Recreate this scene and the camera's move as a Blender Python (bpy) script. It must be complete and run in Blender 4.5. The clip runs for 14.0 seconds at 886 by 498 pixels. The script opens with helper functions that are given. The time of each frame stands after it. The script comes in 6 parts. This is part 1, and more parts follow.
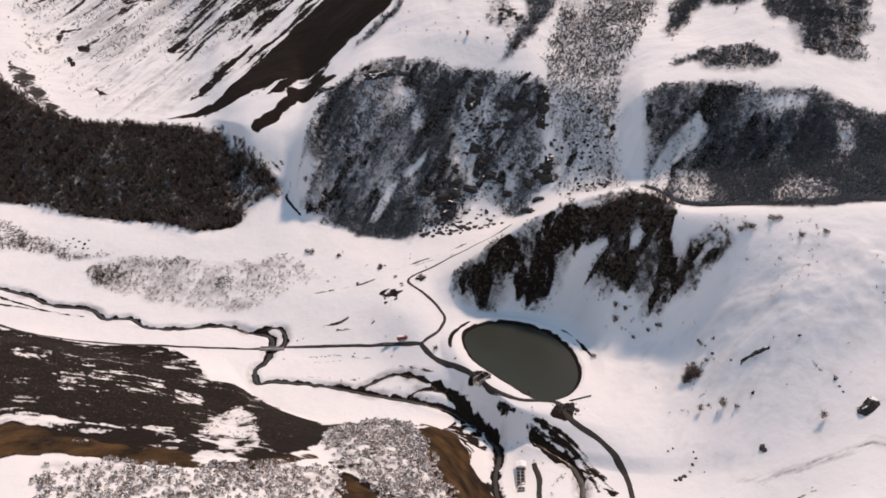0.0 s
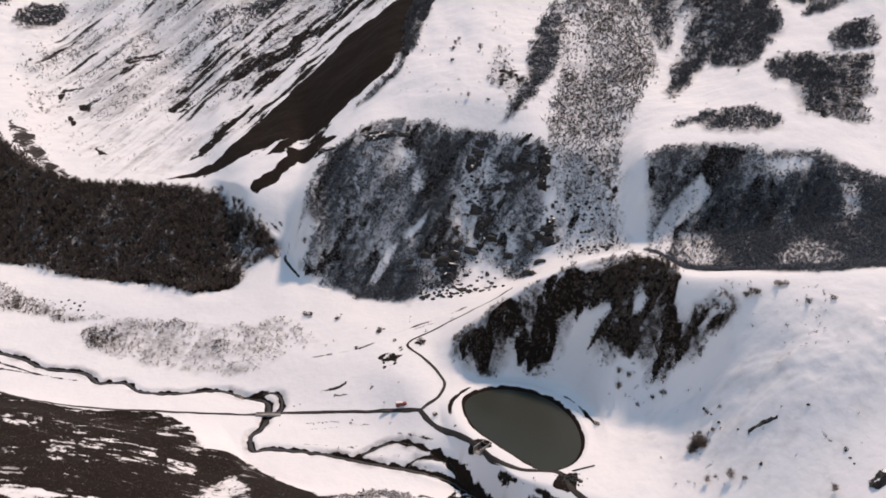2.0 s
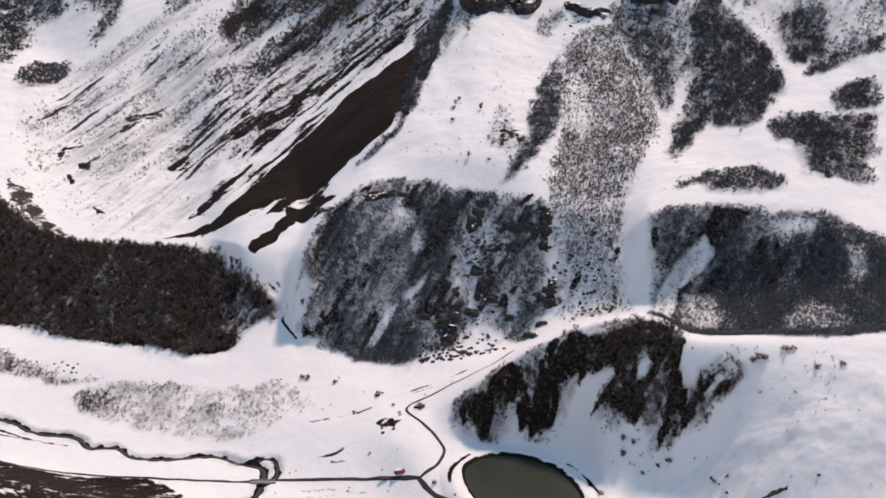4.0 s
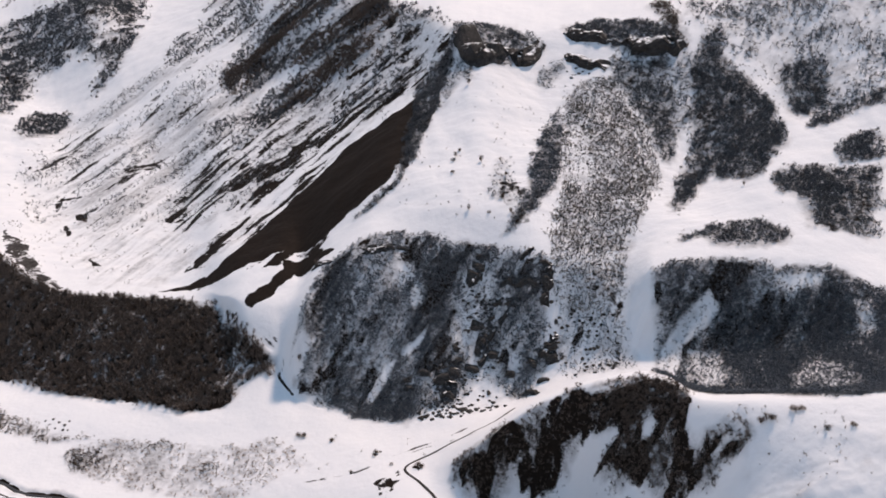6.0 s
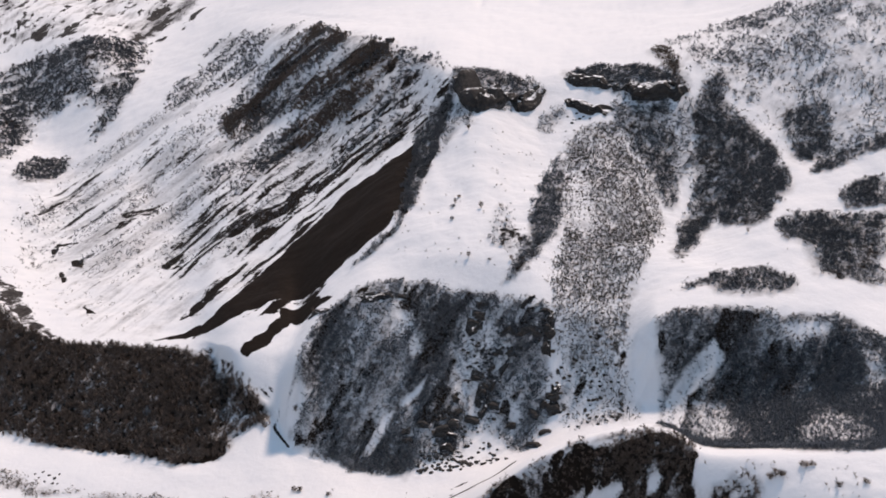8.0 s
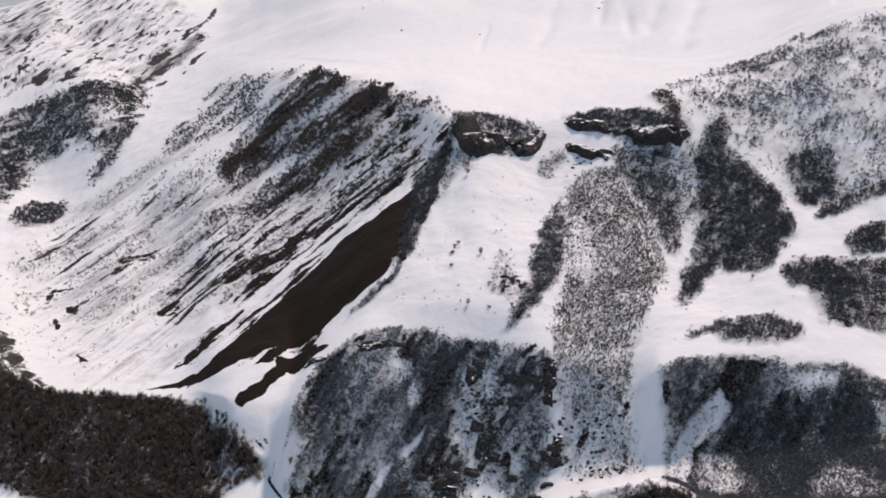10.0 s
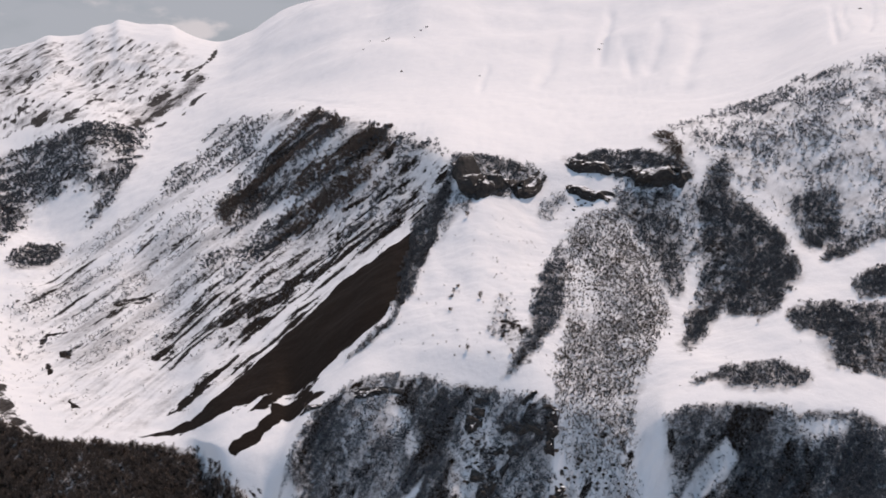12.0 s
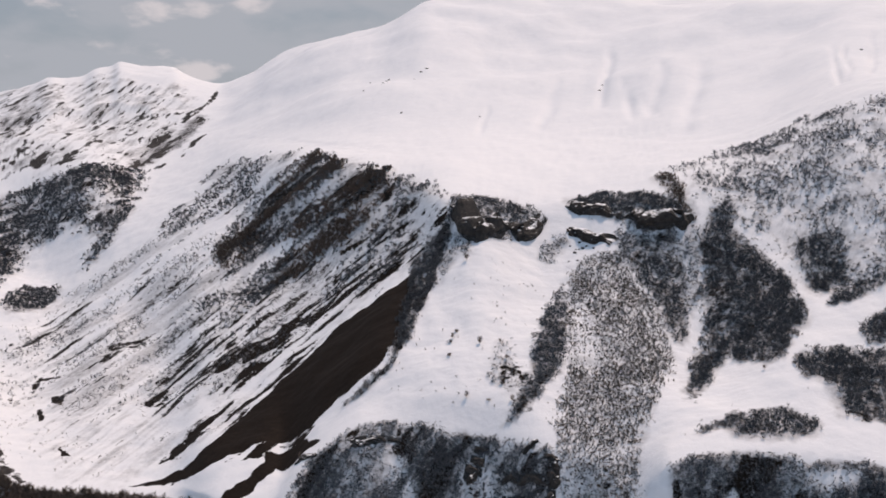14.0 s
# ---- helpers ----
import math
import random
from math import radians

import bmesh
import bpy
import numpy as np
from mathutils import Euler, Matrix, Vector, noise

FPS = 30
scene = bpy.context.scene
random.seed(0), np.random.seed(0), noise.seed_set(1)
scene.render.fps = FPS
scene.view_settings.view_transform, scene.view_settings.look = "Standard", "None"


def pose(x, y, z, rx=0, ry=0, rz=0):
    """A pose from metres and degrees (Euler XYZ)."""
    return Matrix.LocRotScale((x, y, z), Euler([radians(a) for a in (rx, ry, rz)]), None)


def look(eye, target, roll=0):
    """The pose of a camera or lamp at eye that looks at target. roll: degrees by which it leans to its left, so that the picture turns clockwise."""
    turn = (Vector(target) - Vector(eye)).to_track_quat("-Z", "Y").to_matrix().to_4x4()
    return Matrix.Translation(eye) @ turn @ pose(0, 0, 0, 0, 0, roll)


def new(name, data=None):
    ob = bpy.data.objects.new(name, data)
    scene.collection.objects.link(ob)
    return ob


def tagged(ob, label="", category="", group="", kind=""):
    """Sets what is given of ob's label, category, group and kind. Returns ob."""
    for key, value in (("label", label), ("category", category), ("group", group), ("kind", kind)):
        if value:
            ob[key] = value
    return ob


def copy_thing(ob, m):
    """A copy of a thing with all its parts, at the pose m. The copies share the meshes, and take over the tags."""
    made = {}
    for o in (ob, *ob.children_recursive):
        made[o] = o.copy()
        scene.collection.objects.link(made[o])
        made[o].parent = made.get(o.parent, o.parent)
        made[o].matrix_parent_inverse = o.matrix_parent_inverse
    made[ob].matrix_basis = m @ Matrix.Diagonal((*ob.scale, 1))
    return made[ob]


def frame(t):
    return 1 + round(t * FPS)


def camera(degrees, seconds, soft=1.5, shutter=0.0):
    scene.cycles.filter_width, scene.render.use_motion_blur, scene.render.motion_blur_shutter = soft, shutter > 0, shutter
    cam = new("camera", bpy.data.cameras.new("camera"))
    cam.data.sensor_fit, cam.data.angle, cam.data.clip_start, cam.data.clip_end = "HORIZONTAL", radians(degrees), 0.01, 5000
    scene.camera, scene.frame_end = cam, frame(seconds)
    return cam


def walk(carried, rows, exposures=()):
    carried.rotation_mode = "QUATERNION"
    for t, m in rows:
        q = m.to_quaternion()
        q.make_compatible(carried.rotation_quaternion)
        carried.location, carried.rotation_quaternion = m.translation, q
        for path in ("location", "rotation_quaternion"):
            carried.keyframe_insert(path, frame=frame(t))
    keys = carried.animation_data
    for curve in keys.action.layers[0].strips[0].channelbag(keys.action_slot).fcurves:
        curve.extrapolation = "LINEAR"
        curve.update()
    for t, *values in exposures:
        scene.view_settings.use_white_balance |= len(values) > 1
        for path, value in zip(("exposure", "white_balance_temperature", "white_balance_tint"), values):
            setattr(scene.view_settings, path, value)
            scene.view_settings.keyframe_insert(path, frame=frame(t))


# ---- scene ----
cam = camera(46.7, 14.0, soft=1.7)
PATH = [
    (0, 0.00, 0.00, 360.00, 63.000, 0.000, 0.000),
    (0.5, 0.33, 2.96, 360.24, 63.790, -0.022, 0.044),
    (1, 0.65, 5.97, 360.47, 64.563, -0.040, 0.084),
    (1.5, 0.97, 9.03, 360.68, 65.311, -0.054, 0.121),
    (2, 1.29, 12.14, 360.88, 66.043, -0.063, 0.154),
    (2.5, 1.61, 15.29, 361.07, 66.777, -0.070, 0.185),
    (3, 1.93, 18.49, 361.24, 67.525, -0.073, 0.213),
    (3.5, 2.25, 21.74, 361.40, 68.287, -0.073, 0.238),
    (4, 2.57, 25.03, 361.55, 69.046, -0.069, 0.262),
    (4.5, 2.90, 28.37, 361.69, 69.777, -0.063, 0.283),
    (5, 3.23, 31.75, 361.82, 70.462, -0.055, 0.303),
    (5.5, 3.57, 35.18, 361.94, 71.096, -0.044, 0.321),
    (6, 3.92, 38.64, 362.04, 71.691, -0.031, 0.338),
    (6.5, 4.28, 42.15, 362.14, 72.267, -0.017, 0.354),
    (7, 4.64, 45.70, 362.22, 72.842, -0.000, 0.369),
    (7.5, 5.01, 49.29, 362.30, 73.427, 0.017, 0.384),
    (8, 5.40, 52.92, 362.37, 74.019, 0.036, 0.398),
    (8.5, 5.80, 56.59, 362.43, 74.613, 0.056, 0.412),
    (9, 6.21, 60.30, 362.48, 75.202, 0.076, 0.425),
    (9.5, 6.64, 64.05, 362.52, 75.782, 0.097, 0.439),
    (10, 7.08, 67.83, 362.55, 76.351, 0.118, 0.453),
    (10.5, 7.54, 71.65, 362.58, 76.910, 0.138, 0.468),
    (11, 8.01, 75.50, 362.60, 77.459, 0.158, 0.483),
    (11.5, 8.51, 79.39, 362.61, 78.002, 0.178, 0.500),
    (12, 9.02, 83.31, 362.62, 78.546, 0.197, 0.517),
    (12.5, 9.56, 87.27, 362.62, 79.098, 0.214, 0.535),
    (13, 10.12, 91.25, 362.61, 79.660, 0.230, 0.555),
    (13.5, 10.70, 95.27, 362.60, 80.228, 0.244, 0.577),
    (14, 11.30, 99.33, 362.59, 80.784, 0.256, 0.600),
]
walk(cam, [(t, pose(x, y, z, rx, ry, rz)) for t, x, y, z, rx, ry, rz in PATH],
     exposures=[(0.0, -0.03, 7450, 22.0), (3.0, 0.05, 7200, 20.5), (7.0, 0.06, 6980, 19.0), (10.5, 0.0, 7030, 19.3), (14.0, -0.06, 7030, 19.3)])

# ---- daylight: hazy sun ahead and to the right, thin cloud over the peaks ----
SUN_TO = Vector((0.42, 0.58, 1.22)).normalized()
SUN_ELEV = math.asin(SUN_TO.z)
SUN_AZ = math.atan2(SUN_TO.x, SUN_TO.y)
world = bpy.data.worlds.new("winter_sky")
scene.world = world
world.use_nodes = True


def make_sky():
    nt = world.node_tree
    nt.nodes.clear()
    out = nt.nodes.new("ShaderNodeOutputWorld")
    bg = nt.nodes.new("ShaderNodeBackground")
    sky = nt.nodes.new("ShaderNodeTexSky")
    sky.sky_type = "NISHITA"
    sky.sun_disc = False
    sky.sun_elevation = SUN_ELEV
    sky.sun_rotation = SUN_AZ
    sky.altitude = 2000
    sky.dust_density = 2.0
    bg.inputs["Strength"].default_value = 0.108
    # thin grey cloud with brighter banks and a few bluish gaps
    tc = nt.nodes.new("ShaderNodeTexCoord")
    mp = nt.nodes.new("ShaderNodeMapping")
    mp.inputs["Scale"].default_value = (2.6, 2.6, 6.0)
    nt.links.new(tc.outputs["Generated"], mp.inputs["Vector"])

    def cloud(scale, lo, hi, detail):
        n1 = nt.nodes.new("ShaderNodeTexNoise")
        n1.inputs["Scale"].default_value = scale
        n1.inputs["Detail"].default_value = detail
        n1.inputs["Distortion"].default_value = 0.1
        ramp = nt.nodes.new("ShaderNodeMapRange")
        ramp.interpolation_type = "SMOOTHSTEP"
        ramp.inputs["From Min"].default_value = lo
        ramp.inputs["From Max"].default_value = hi
        nt.links.new(mp.outputs["Vector"], n1.inputs["Vector"])
        nt.links.new(n1.outputs["Fac"], ramp.inputs["Value"])
        return ramp.outputs["Result"]

    def over(fac, under, colour):
        mix = nt.nodes.new("ShaderNodeMix")
        mix.data_type = "RGBA"
        mix.inputs[7].default_value = (*colour, 1)
        if isinstance(fac, float):
            mix.inputs[0].default_value = fac
        else:
            nt.links.new(fac, mix.inputs[0])
        nt.links.new(under, mix.inputs[6])
        return mix.outputs[2]

    col = over(0.9, sky.outputs["Color"], (2.6, 3.25, 3.85))
    col = over(cloud(2.4, 0.42, 0.58, 6.0), col, (3.6, 4.15, 4.7))
    col = over(cloud(5.2, 0.53, 0.66, 6.0), col, (5.6, 5.75, 6.1))
    # the cover thins overhead and lets more blue through
    up = nt.nodes.new("ShaderNodeSeparateXYZ")
    nt.links.new(tc.outputs["Generated"], up.inputs[0])
    thin = nt.nodes.new("ShaderNodeMapRange")
    thin.interpolation_type = "SMOOTHSTEP"
    thin.inputs["From Min"].default_value = 0.12
    thin.inputs["From Max"].default_value = 0.75
    nt.links.new(up.outputs["Z"], thin.inputs["Value"])
    col = over(thin.outputs["Result"], col, (1.80, 3.55, 5.6))
    nt.links.new(col, bg.inputs["Color"])
    nt.links.new(bg.outputs["Background"], out.inputs["Surface"])


make_sky()
sun_data = bpy.data.lights.new("sun", "SUN")
sun_data.energy = 3.25
sun_data.angle = radians(5.0)
sun_data.color = (1.0, 0.83, 0.68)
sun = new("sun", sun_data)
sun.matrix_world = look(SUN_TO * 1000, (0, 0, 0))

# ---- materials ----
def material(name):
    mat = bpy.data.materials.new(name)
    mat.use_nodes = True
    nt = mat.node_tree
    return mat, nt, nt.nodes["Principled BSDF"]


def node(nt, kind, **values):
    n = nt.nodes.new(kind)
    for key, value in values.items():
        n.inputs[key].default_value = value
    return n


def noise_node(nt, coord, scale, detail=4.0, rough=0.55):
    n = node(nt, "ShaderNodeTexNoise", Scale=scale, Detail=detail, Roughness=rough)
    nt.links.new(coord, n.inputs["Vector"])
    return n.outputs["Fac"]


def remap(nt, value, lo, hi, a=0.0, b=1.0):
    n = nt.nodes.new("ShaderNodeMapRange")
    for key, v in (("From Min", lo), ("From Max", hi), ("To Min", a), ("To Max", b)):
        n.inputs[key].default_value = v
    nt.links.new(value, n.inputs["Value"])
    return n.outputs["Result"]


def maths(nt, op, a, b):
    n = nt.nodes.new("ShaderNodeMath")
    n.operation = op
    for i, v in enumerate((a, b)):
        if isinstance(v, (int, float)):
            n.inputs[i].default_value = v
        else:
            nt.links.new(v, n.inputs[i])
    return n.outputs[0]


def blend(nt, fac, a, b):
    n = nt.nodes.new("ShaderNodeMix")
    n.data_type = "RGBA"
    for i, v in ((0, fac), (6, a), (7, b)):
        if isinstance(v, (int, float)):
            n.inputs[i].default_value = v
        elif isinstance(v, tuple):
            n.inputs[i].default_value = (*v, 1)
        else:
            nt.links.new(v, n.inputs[i])
    return n.outputs[2]


def relief(nt, bsdf, value, distance, strength=1.0):
    n = node(nt, "ShaderNodeBump", Strength=strength, Distance=distance)
    nt.links.new(value, n.inputs["Height"])
    nt.links.new(n.outputs["Normal"], bsdf.inputs["Normal"])


def ground_material():
    mat, nt, bsdf = material("snowy_ground")
    pos = nt.nodes.new("ShaderNodeNewGeometry").outputs["Position"]

    def read(name):
        n = nt.nodes.new("ShaderNodeAttribute")
        n.attribute_name = name
        return n.outputs["Fac"]

    fine = noise_node(nt, pos, 0.35, 5)
    mid = noise_node(nt, pos, 0.05, 4)
    snow = blend(nt, mid, (0.71, 0.71, 0.73), (0.80, 0.79, 0.79))
    earth = blend(nt, fine, (0.006, 0.0042, 0.0033), (0.023, 0.0158, 0.0118))
    grass = blend(nt, remap(nt, noise_node(nt, pos, 0.07, 6, 0.62), 0.36, 0.64), (0.013, 0.0085, 0.0055), (0.090, 0.050, 0.021))
    rock = blend(nt, remap(nt, noise_node(nt, pos, 0.25, 6, 0.65), 0.35, 0.7), (0.014, 0.012, 0.011), (0.085, 0.075, 0.07))
    edge = maths(nt, "ADD", maths(nt, "MULTIPLY", noise_node(nt, pos, 0.22, 6, 0.65), 0.55), maths(nt, "MULTIPLY", noise_node(nt, pos, 0.9, 4, 0.7), 0.45))

    def mask(name):
        total = maths(nt, "ADD", read(name), maths(nt, "MULTIPLY", maths(nt, "SUBTRACT", edge, 0.5), 1.25))
        return remap(nt, total, 0.42, 0.58)

    # dead stalks, twigs and leaves mixed with the snow under the brush
    stalks = blend(nt, fine, (0.040, 0.036, 0.036), (0.100, 0.092, 0.090))
    mixed = maths(nt, "MULTIPLY", read("litter"), remap(nt, edge, 0.38, 0.62, 0.45, 1.35))
    col = blend(nt, remap(nt, mixed, 0.0, 1.0), snow, stalks)
    col = blend(nt, mask("bare"), col, earth)
    col = blend(nt, mask("grass"), col, grass)
    col = blend(nt, mask("rock"), col, rock)
    nt.links.new(col, bsdf.inputs["Base Color"])
    bsdf.inputs["Roughness"].default_value = 0.75
    bsdf.inputs["Specular IOR Level"].default_value = 0.06
    drifts = maths(nt, "ADD", maths(nt, "MULTIPLY", noise_node(nt, pos, 0.3, 6, 0.6), 0.35), noise_node(nt, pos, 0.07, 3, 0.5))
    relief(nt, bsdf, drifts, 1.0, 0.7)
    return mat


def water_material():
    mat, nt, bsdf = material("green_water")
    pos = nt.nodes.new("ShaderNodeNewGeometry").outputs["Position"]
    nt.links.new(blend(nt, noise_node(nt, pos, 0.03, 3), (0.018, 0.023, 0.018), (0.030, 0.036, 0.029)), bsdf.inputs["Base Color"])
    bsdf.inputs["Roughness"].default_value = 0.34
    bsdf.inputs["Specular IOR Level"].default_value = 0.3
    relief(nt, bsdf, noise_node(nt, pos, 0.8, 3), 0.05, 0.4)
    return mat


MAT_GROUND = ground_material()
MAT_WATER = water_material()


def twig_material(name, dark, light, snow=0.0):
    """Bark and bare twigs; snow: how much of it lies on what faces up."""
    mat, nt, bsdf = material(name)
    geo = nt.nodes.new("ShaderNodeNewGeometry")
    col = blend(nt, geo.outputs["Random Per Island"], dark, light)
    col = blend(nt, remap(nt, noise_node(nt, geo.outputs["Position"], 0.03, 3), 0.35, 0.65, 0.0, 0.5), col, light)
    if snow:
        up = nt.nodes.new("ShaderNodeSeparateXYZ")
        nt.links.new(geo.outputs["Normal"], up.inputs[0])
        lying = maths(nt, "MULTIPLY", remap(nt, maths(nt, "ABSOLUTE", up.outputs["Z"], 0), 0.12, 0.45), remap(nt, geo.outputs["Random Per Island"], 1 - snow - 0.1, 1 - snow + 0.1))
        col = blend(nt, lying, col, (0.8, 0.8, 0.81))
    nt.links.new(col, bsdf.inputs["Base Color"])
    bsdf.inputs["Roughness"].default_value = 0.9
    bsdf.inputs["Specular IOR Level"].default_value = 0.15
    return mat


def plain_material(name, a, b, scale=0.6, rough=0.8, metal=0.0, depth=0.03):
    mat, nt, bsdf = material(name)
    pos = nt.nodes.new("ShaderNodeNewGeometry").outputs["Position"]
    col = blend(nt, remap(nt, noise_node(nt, pos, scale, 5, 0.6), 0.35, 0.65), a, b)
    col = blend(nt, remap(nt, noise_node(nt, pos, scale * 6, 3), 0.55, 0.75, 0.0, 0.5), col, a)
    nt.links.new(col, bsdf.inputs["Base Color"])
    bsdf.inputs["Roughness"].default_value = rough
    bsdf.inputs["Metallic"].default_value = metal
    relief(nt, bsdf, noise_node(nt, pos, scale * 4, 4), depth, 0.6)
    return mat


MAT_TWIG = twig_material("bare_twigs", (0.056, 0.043, 0.036), (0.135, 0.106, 0.090))
# blue distance haze is painted into these two greys; bark has no blue
MAT_TWIG_HAZED = twig_material("hazed_grey_twigs", (0.060, 0.065, 0.074), (0.150, 0.160, 0.176))
MAT_TWIG_DUSK = twig_material("hazed_dark_grey_twigs", (0.048, 0.051, 0.057), (0.125, 0.130, 0.140))
MAT_TWIG_RIB = twig_material("tawny_twigs", (0.070, 0.063, 0.058), (0.190, 0.172, 0.158))
MAT_TWIG_SNOW = twig_material("snowy_twigs", (0.14, 0.095, 0.070), (0.32, 0.235, 0.18), snow=0.72)
MAT_SCRUB = twig_material("pale_scrub", (0.15, 0.110, 0.088), (0.34, 0.260, 0.210))
MAT_ROAD = plain_material("wet_slushy_road", (0.010, 0.008, 0.007), (0.030, 0.024, 0.021), 0.5, 0.8)
MAT_STREAM = plain_material("dark_stream", (0.018, 0.015, 0.013), (0.045, 0.038, 0.033), 0.8, 0.35)
MAT_STONE = plain_material("dark_stone", (0.014, 0.012, 0.011), (0.055, 0.048, 0.043), 0.5, 0.9, depth=0.15)


def crag_material():
    """Dark rock with snow caught on the ledges."""
    mat, nt, bsdf = material("snowy_crag")
    geo = nt.nodes.new("ShaderNodeNewGeometry")
    pos = geo.outputs["Position"]
    col = blend(nt, remap(nt, noise_node(nt, pos, 0.3, 6, 0.65), 0.35, 0.68), (0.007, 0.006, 0.0055), (0.040, 0.033, 0.029))
    up = nt.nodes.new("ShaderNodeSeparateXYZ")
    nt.links.new(geo.outputs["Normal"], up.inputs[0])
    level = maths(nt, "ADD", up.outputs["Z"], maths(nt, "MULTIPLY", maths(nt, "SUBTRACT", noise_node(nt, pos, 0.35, 5, 0.6), 0.5), 0.9))
    nt.links.new(blend(nt, remap(nt, level, 0.84, 0.96), col, (0.82, 0.82, 0.83)), bsdf.inputs["Base Color"])
    bsdf.inputs["Roughness"].default_value = 0.85
    relief(nt, bsdf, noise_node(nt, pos, 0.8, 6, 0.65), 0.5, 0.8)
    return mat


MAT_CRAG = crag_material()
MAT_CONCRETE = plain_material("weathered_concrete", (0.16, 0.15, 0.14), (0.34, 0.32, 0.30), 0.7, 0.85)
MAT_DARK_IRON = plain_material("dark_iron", (0.02, 0.018, 0.017), (0.05, 0.045, 0.04), 1.5, 0.6, 0.5)
MAT_SNOW = plain_material("settled_snow", (0.78, 0.78, 0.79), (0.86, 0.85, 0.85), 0.8, 0.75)
MAT_RED = plain_material("red_paint", (0.20, 0.035, 0.03), (0.27, 0.05, 0.045), 1.2, 0.45)
MAT_WHITE = plain_material("white_paint", (0.62, 0.60, 0.58), (0.74, 0.72, 0.70), 1.2, 0.5)
MAT_GLASS = plain_material("dark_window_glass", (0.015, 0.018, 0.02), (0.03, 0.034, 0.036), 1.0, 0.1)
MAT_RUBBER = plain_material("black_rubber", (0.015, 0.015, 0.015), (0.03, 0.03, 0.03), 2.0, 0.85)
# ---- landform ----
# Break lines of the land, each a run of (x, y, z) across the view, from the near slope to the far peaks.
LINES = []
LINES.append([(-40, 45, 140), (0, 60, 140), (40, 45, 140)])  # under the camera
LINES.append([(-174, 314, 90), (-107, 314, 90), (-45, 349, 60), (4, 384, 30), (27, 440, -18), (107, 430, -16), (153, 410, -5), (213, 384, 24)])  # foot of the near slope
LINES.append([(-300, 560, 5), (-215, 540, 5), (-130, 520, -5), (-79, 490, -3), (-48, 470, 12), (-10, 470, 8), (14, 480, -15), (30, 462, -25), (60, 470, -18), (107, 455, -14), (138, 447, -9), (160, 440, -1), (235, 424, 34)])  # near river bank
LINES.append([(-320, 635, -25), (-232, 614, -25), (-150, 596, -25), (-127, 554, -25), (-79, 526, -25), (-51, 524, -26), (5, 524, -27), (30, 500, -27), (52, 484, -15), (101, 465, -8), (135, 459, -5), (165, 455, 8), (243, 440, 42)])  # valley road and river
LINES.append([(-330, 665, -24), (-240, 640, -24), (-150, 622, -25), (-110, 600, -25), (-49, 572, -20), (0, 556, -8), (24, 530, 0), (45, 500, 0), (70, 492, 0), (99, 482, -1), (125, 488, 1), (150, 492, 12), (180, 480, 34), (250, 472, 58)])  # far river bank
LINES.append([(-345, 720, -17), (-240, 690, -17), (-150, 670, -13), (-60, 640, -4), (-14, 604, 4), (2, 606, 3), (44, 608, 3), (81, 592, 5), (104, 545, 3), (122, 543, 9), (140, 540, 22), (176, 523, 57), (207, 508, 76), (262, 505, 90)])  # reservoir and hillside
LINES.append([(-365, 765, -11), (-255, 730, -7), (-165, 705, -5), (-65, 680, 2), (-10, 647, 8), (26, 624, 38), (56, 628, 60), (96, 625, 80), (132, 615, 89), (148, 588, 89), (177, 567, 98), (209, 560, 102), (262, 552, 108)])  # scarp foot and knoll crest
LINES.append([(-375, 790, -9), (-265, 750, -4), (-168, 722, 0), (-120, 722, 6), (-62, 700, 5), (-6, 685, 11), (35, 680, 25), (75, 680, 42), (110, 672, 52), (150, 680, 56), (190, 640, 68), (225, 610, 84), (275, 585, 98)])  # behind the knoll
LINES.append([(-384, 810, -8), (-326, 786, -5), (-272, 765, -3), (-235, 748, 0), (-200, 735, 0), (-174, 743, 5), (-130, 765, 25), (-114, 738, 12), (-59, 716, 8), (-5, 699, 14), (50, 711, 25), (85, 715, 40), (120, 705, 56), (152, 700, 60), (200, 690, 68), (250, 670, 82), (300, 650, 95)])  # foot of the cliffs
LINES.append([(-440, 984, 48), (-404, 946, 46), (-335, 883, 42), (-264, 866, 45), (-189, 833, 48), (-156, 789, 45), (-128, 770, 33), (-109, 768, 72), (-93, 807, 95), (-48, 816, 118), (3, 808, 118), (39, 795, 115), (75, 773, 115), (100, 775, 112), (128, 745, 96), (152, 738, 118), (218, 741, 125), (269, 728, 125), (317, 700, 115)])  # cliff tops
LINES.append([(-450, 1020, 46), (-375, 970, 43), (-290, 920, 46), (-215, 870, 52), (-159, 808, 64), (-125, 805, 66), (-97, 838, 98), (-50, 845, 128), (3, 832, 136), (40, 825, 138), (82, 815, 135), (110, 815, 130), (140, 790, 120), (165, 772, 128), (225, 768, 134), (278, 758, 136), (330, 735, 126)])  # terraces
LINES.append([(-560, 1300, 36), (-450, 1180, 34), (-400, 1200, 50), (-368, 1251, 68), (-303, 1159, 70), (-227, 1036, 88), (-165, 985, 103), (-120, 950, 118), (-91, 909, 127), (-50, 900, 152), (31, 890, 163), (100, 890, 163), (150, 880, 158), (206, 876, 148), (255, 860, 164), (335, 940, 205), (390, 920, 215)])  # lower slopes
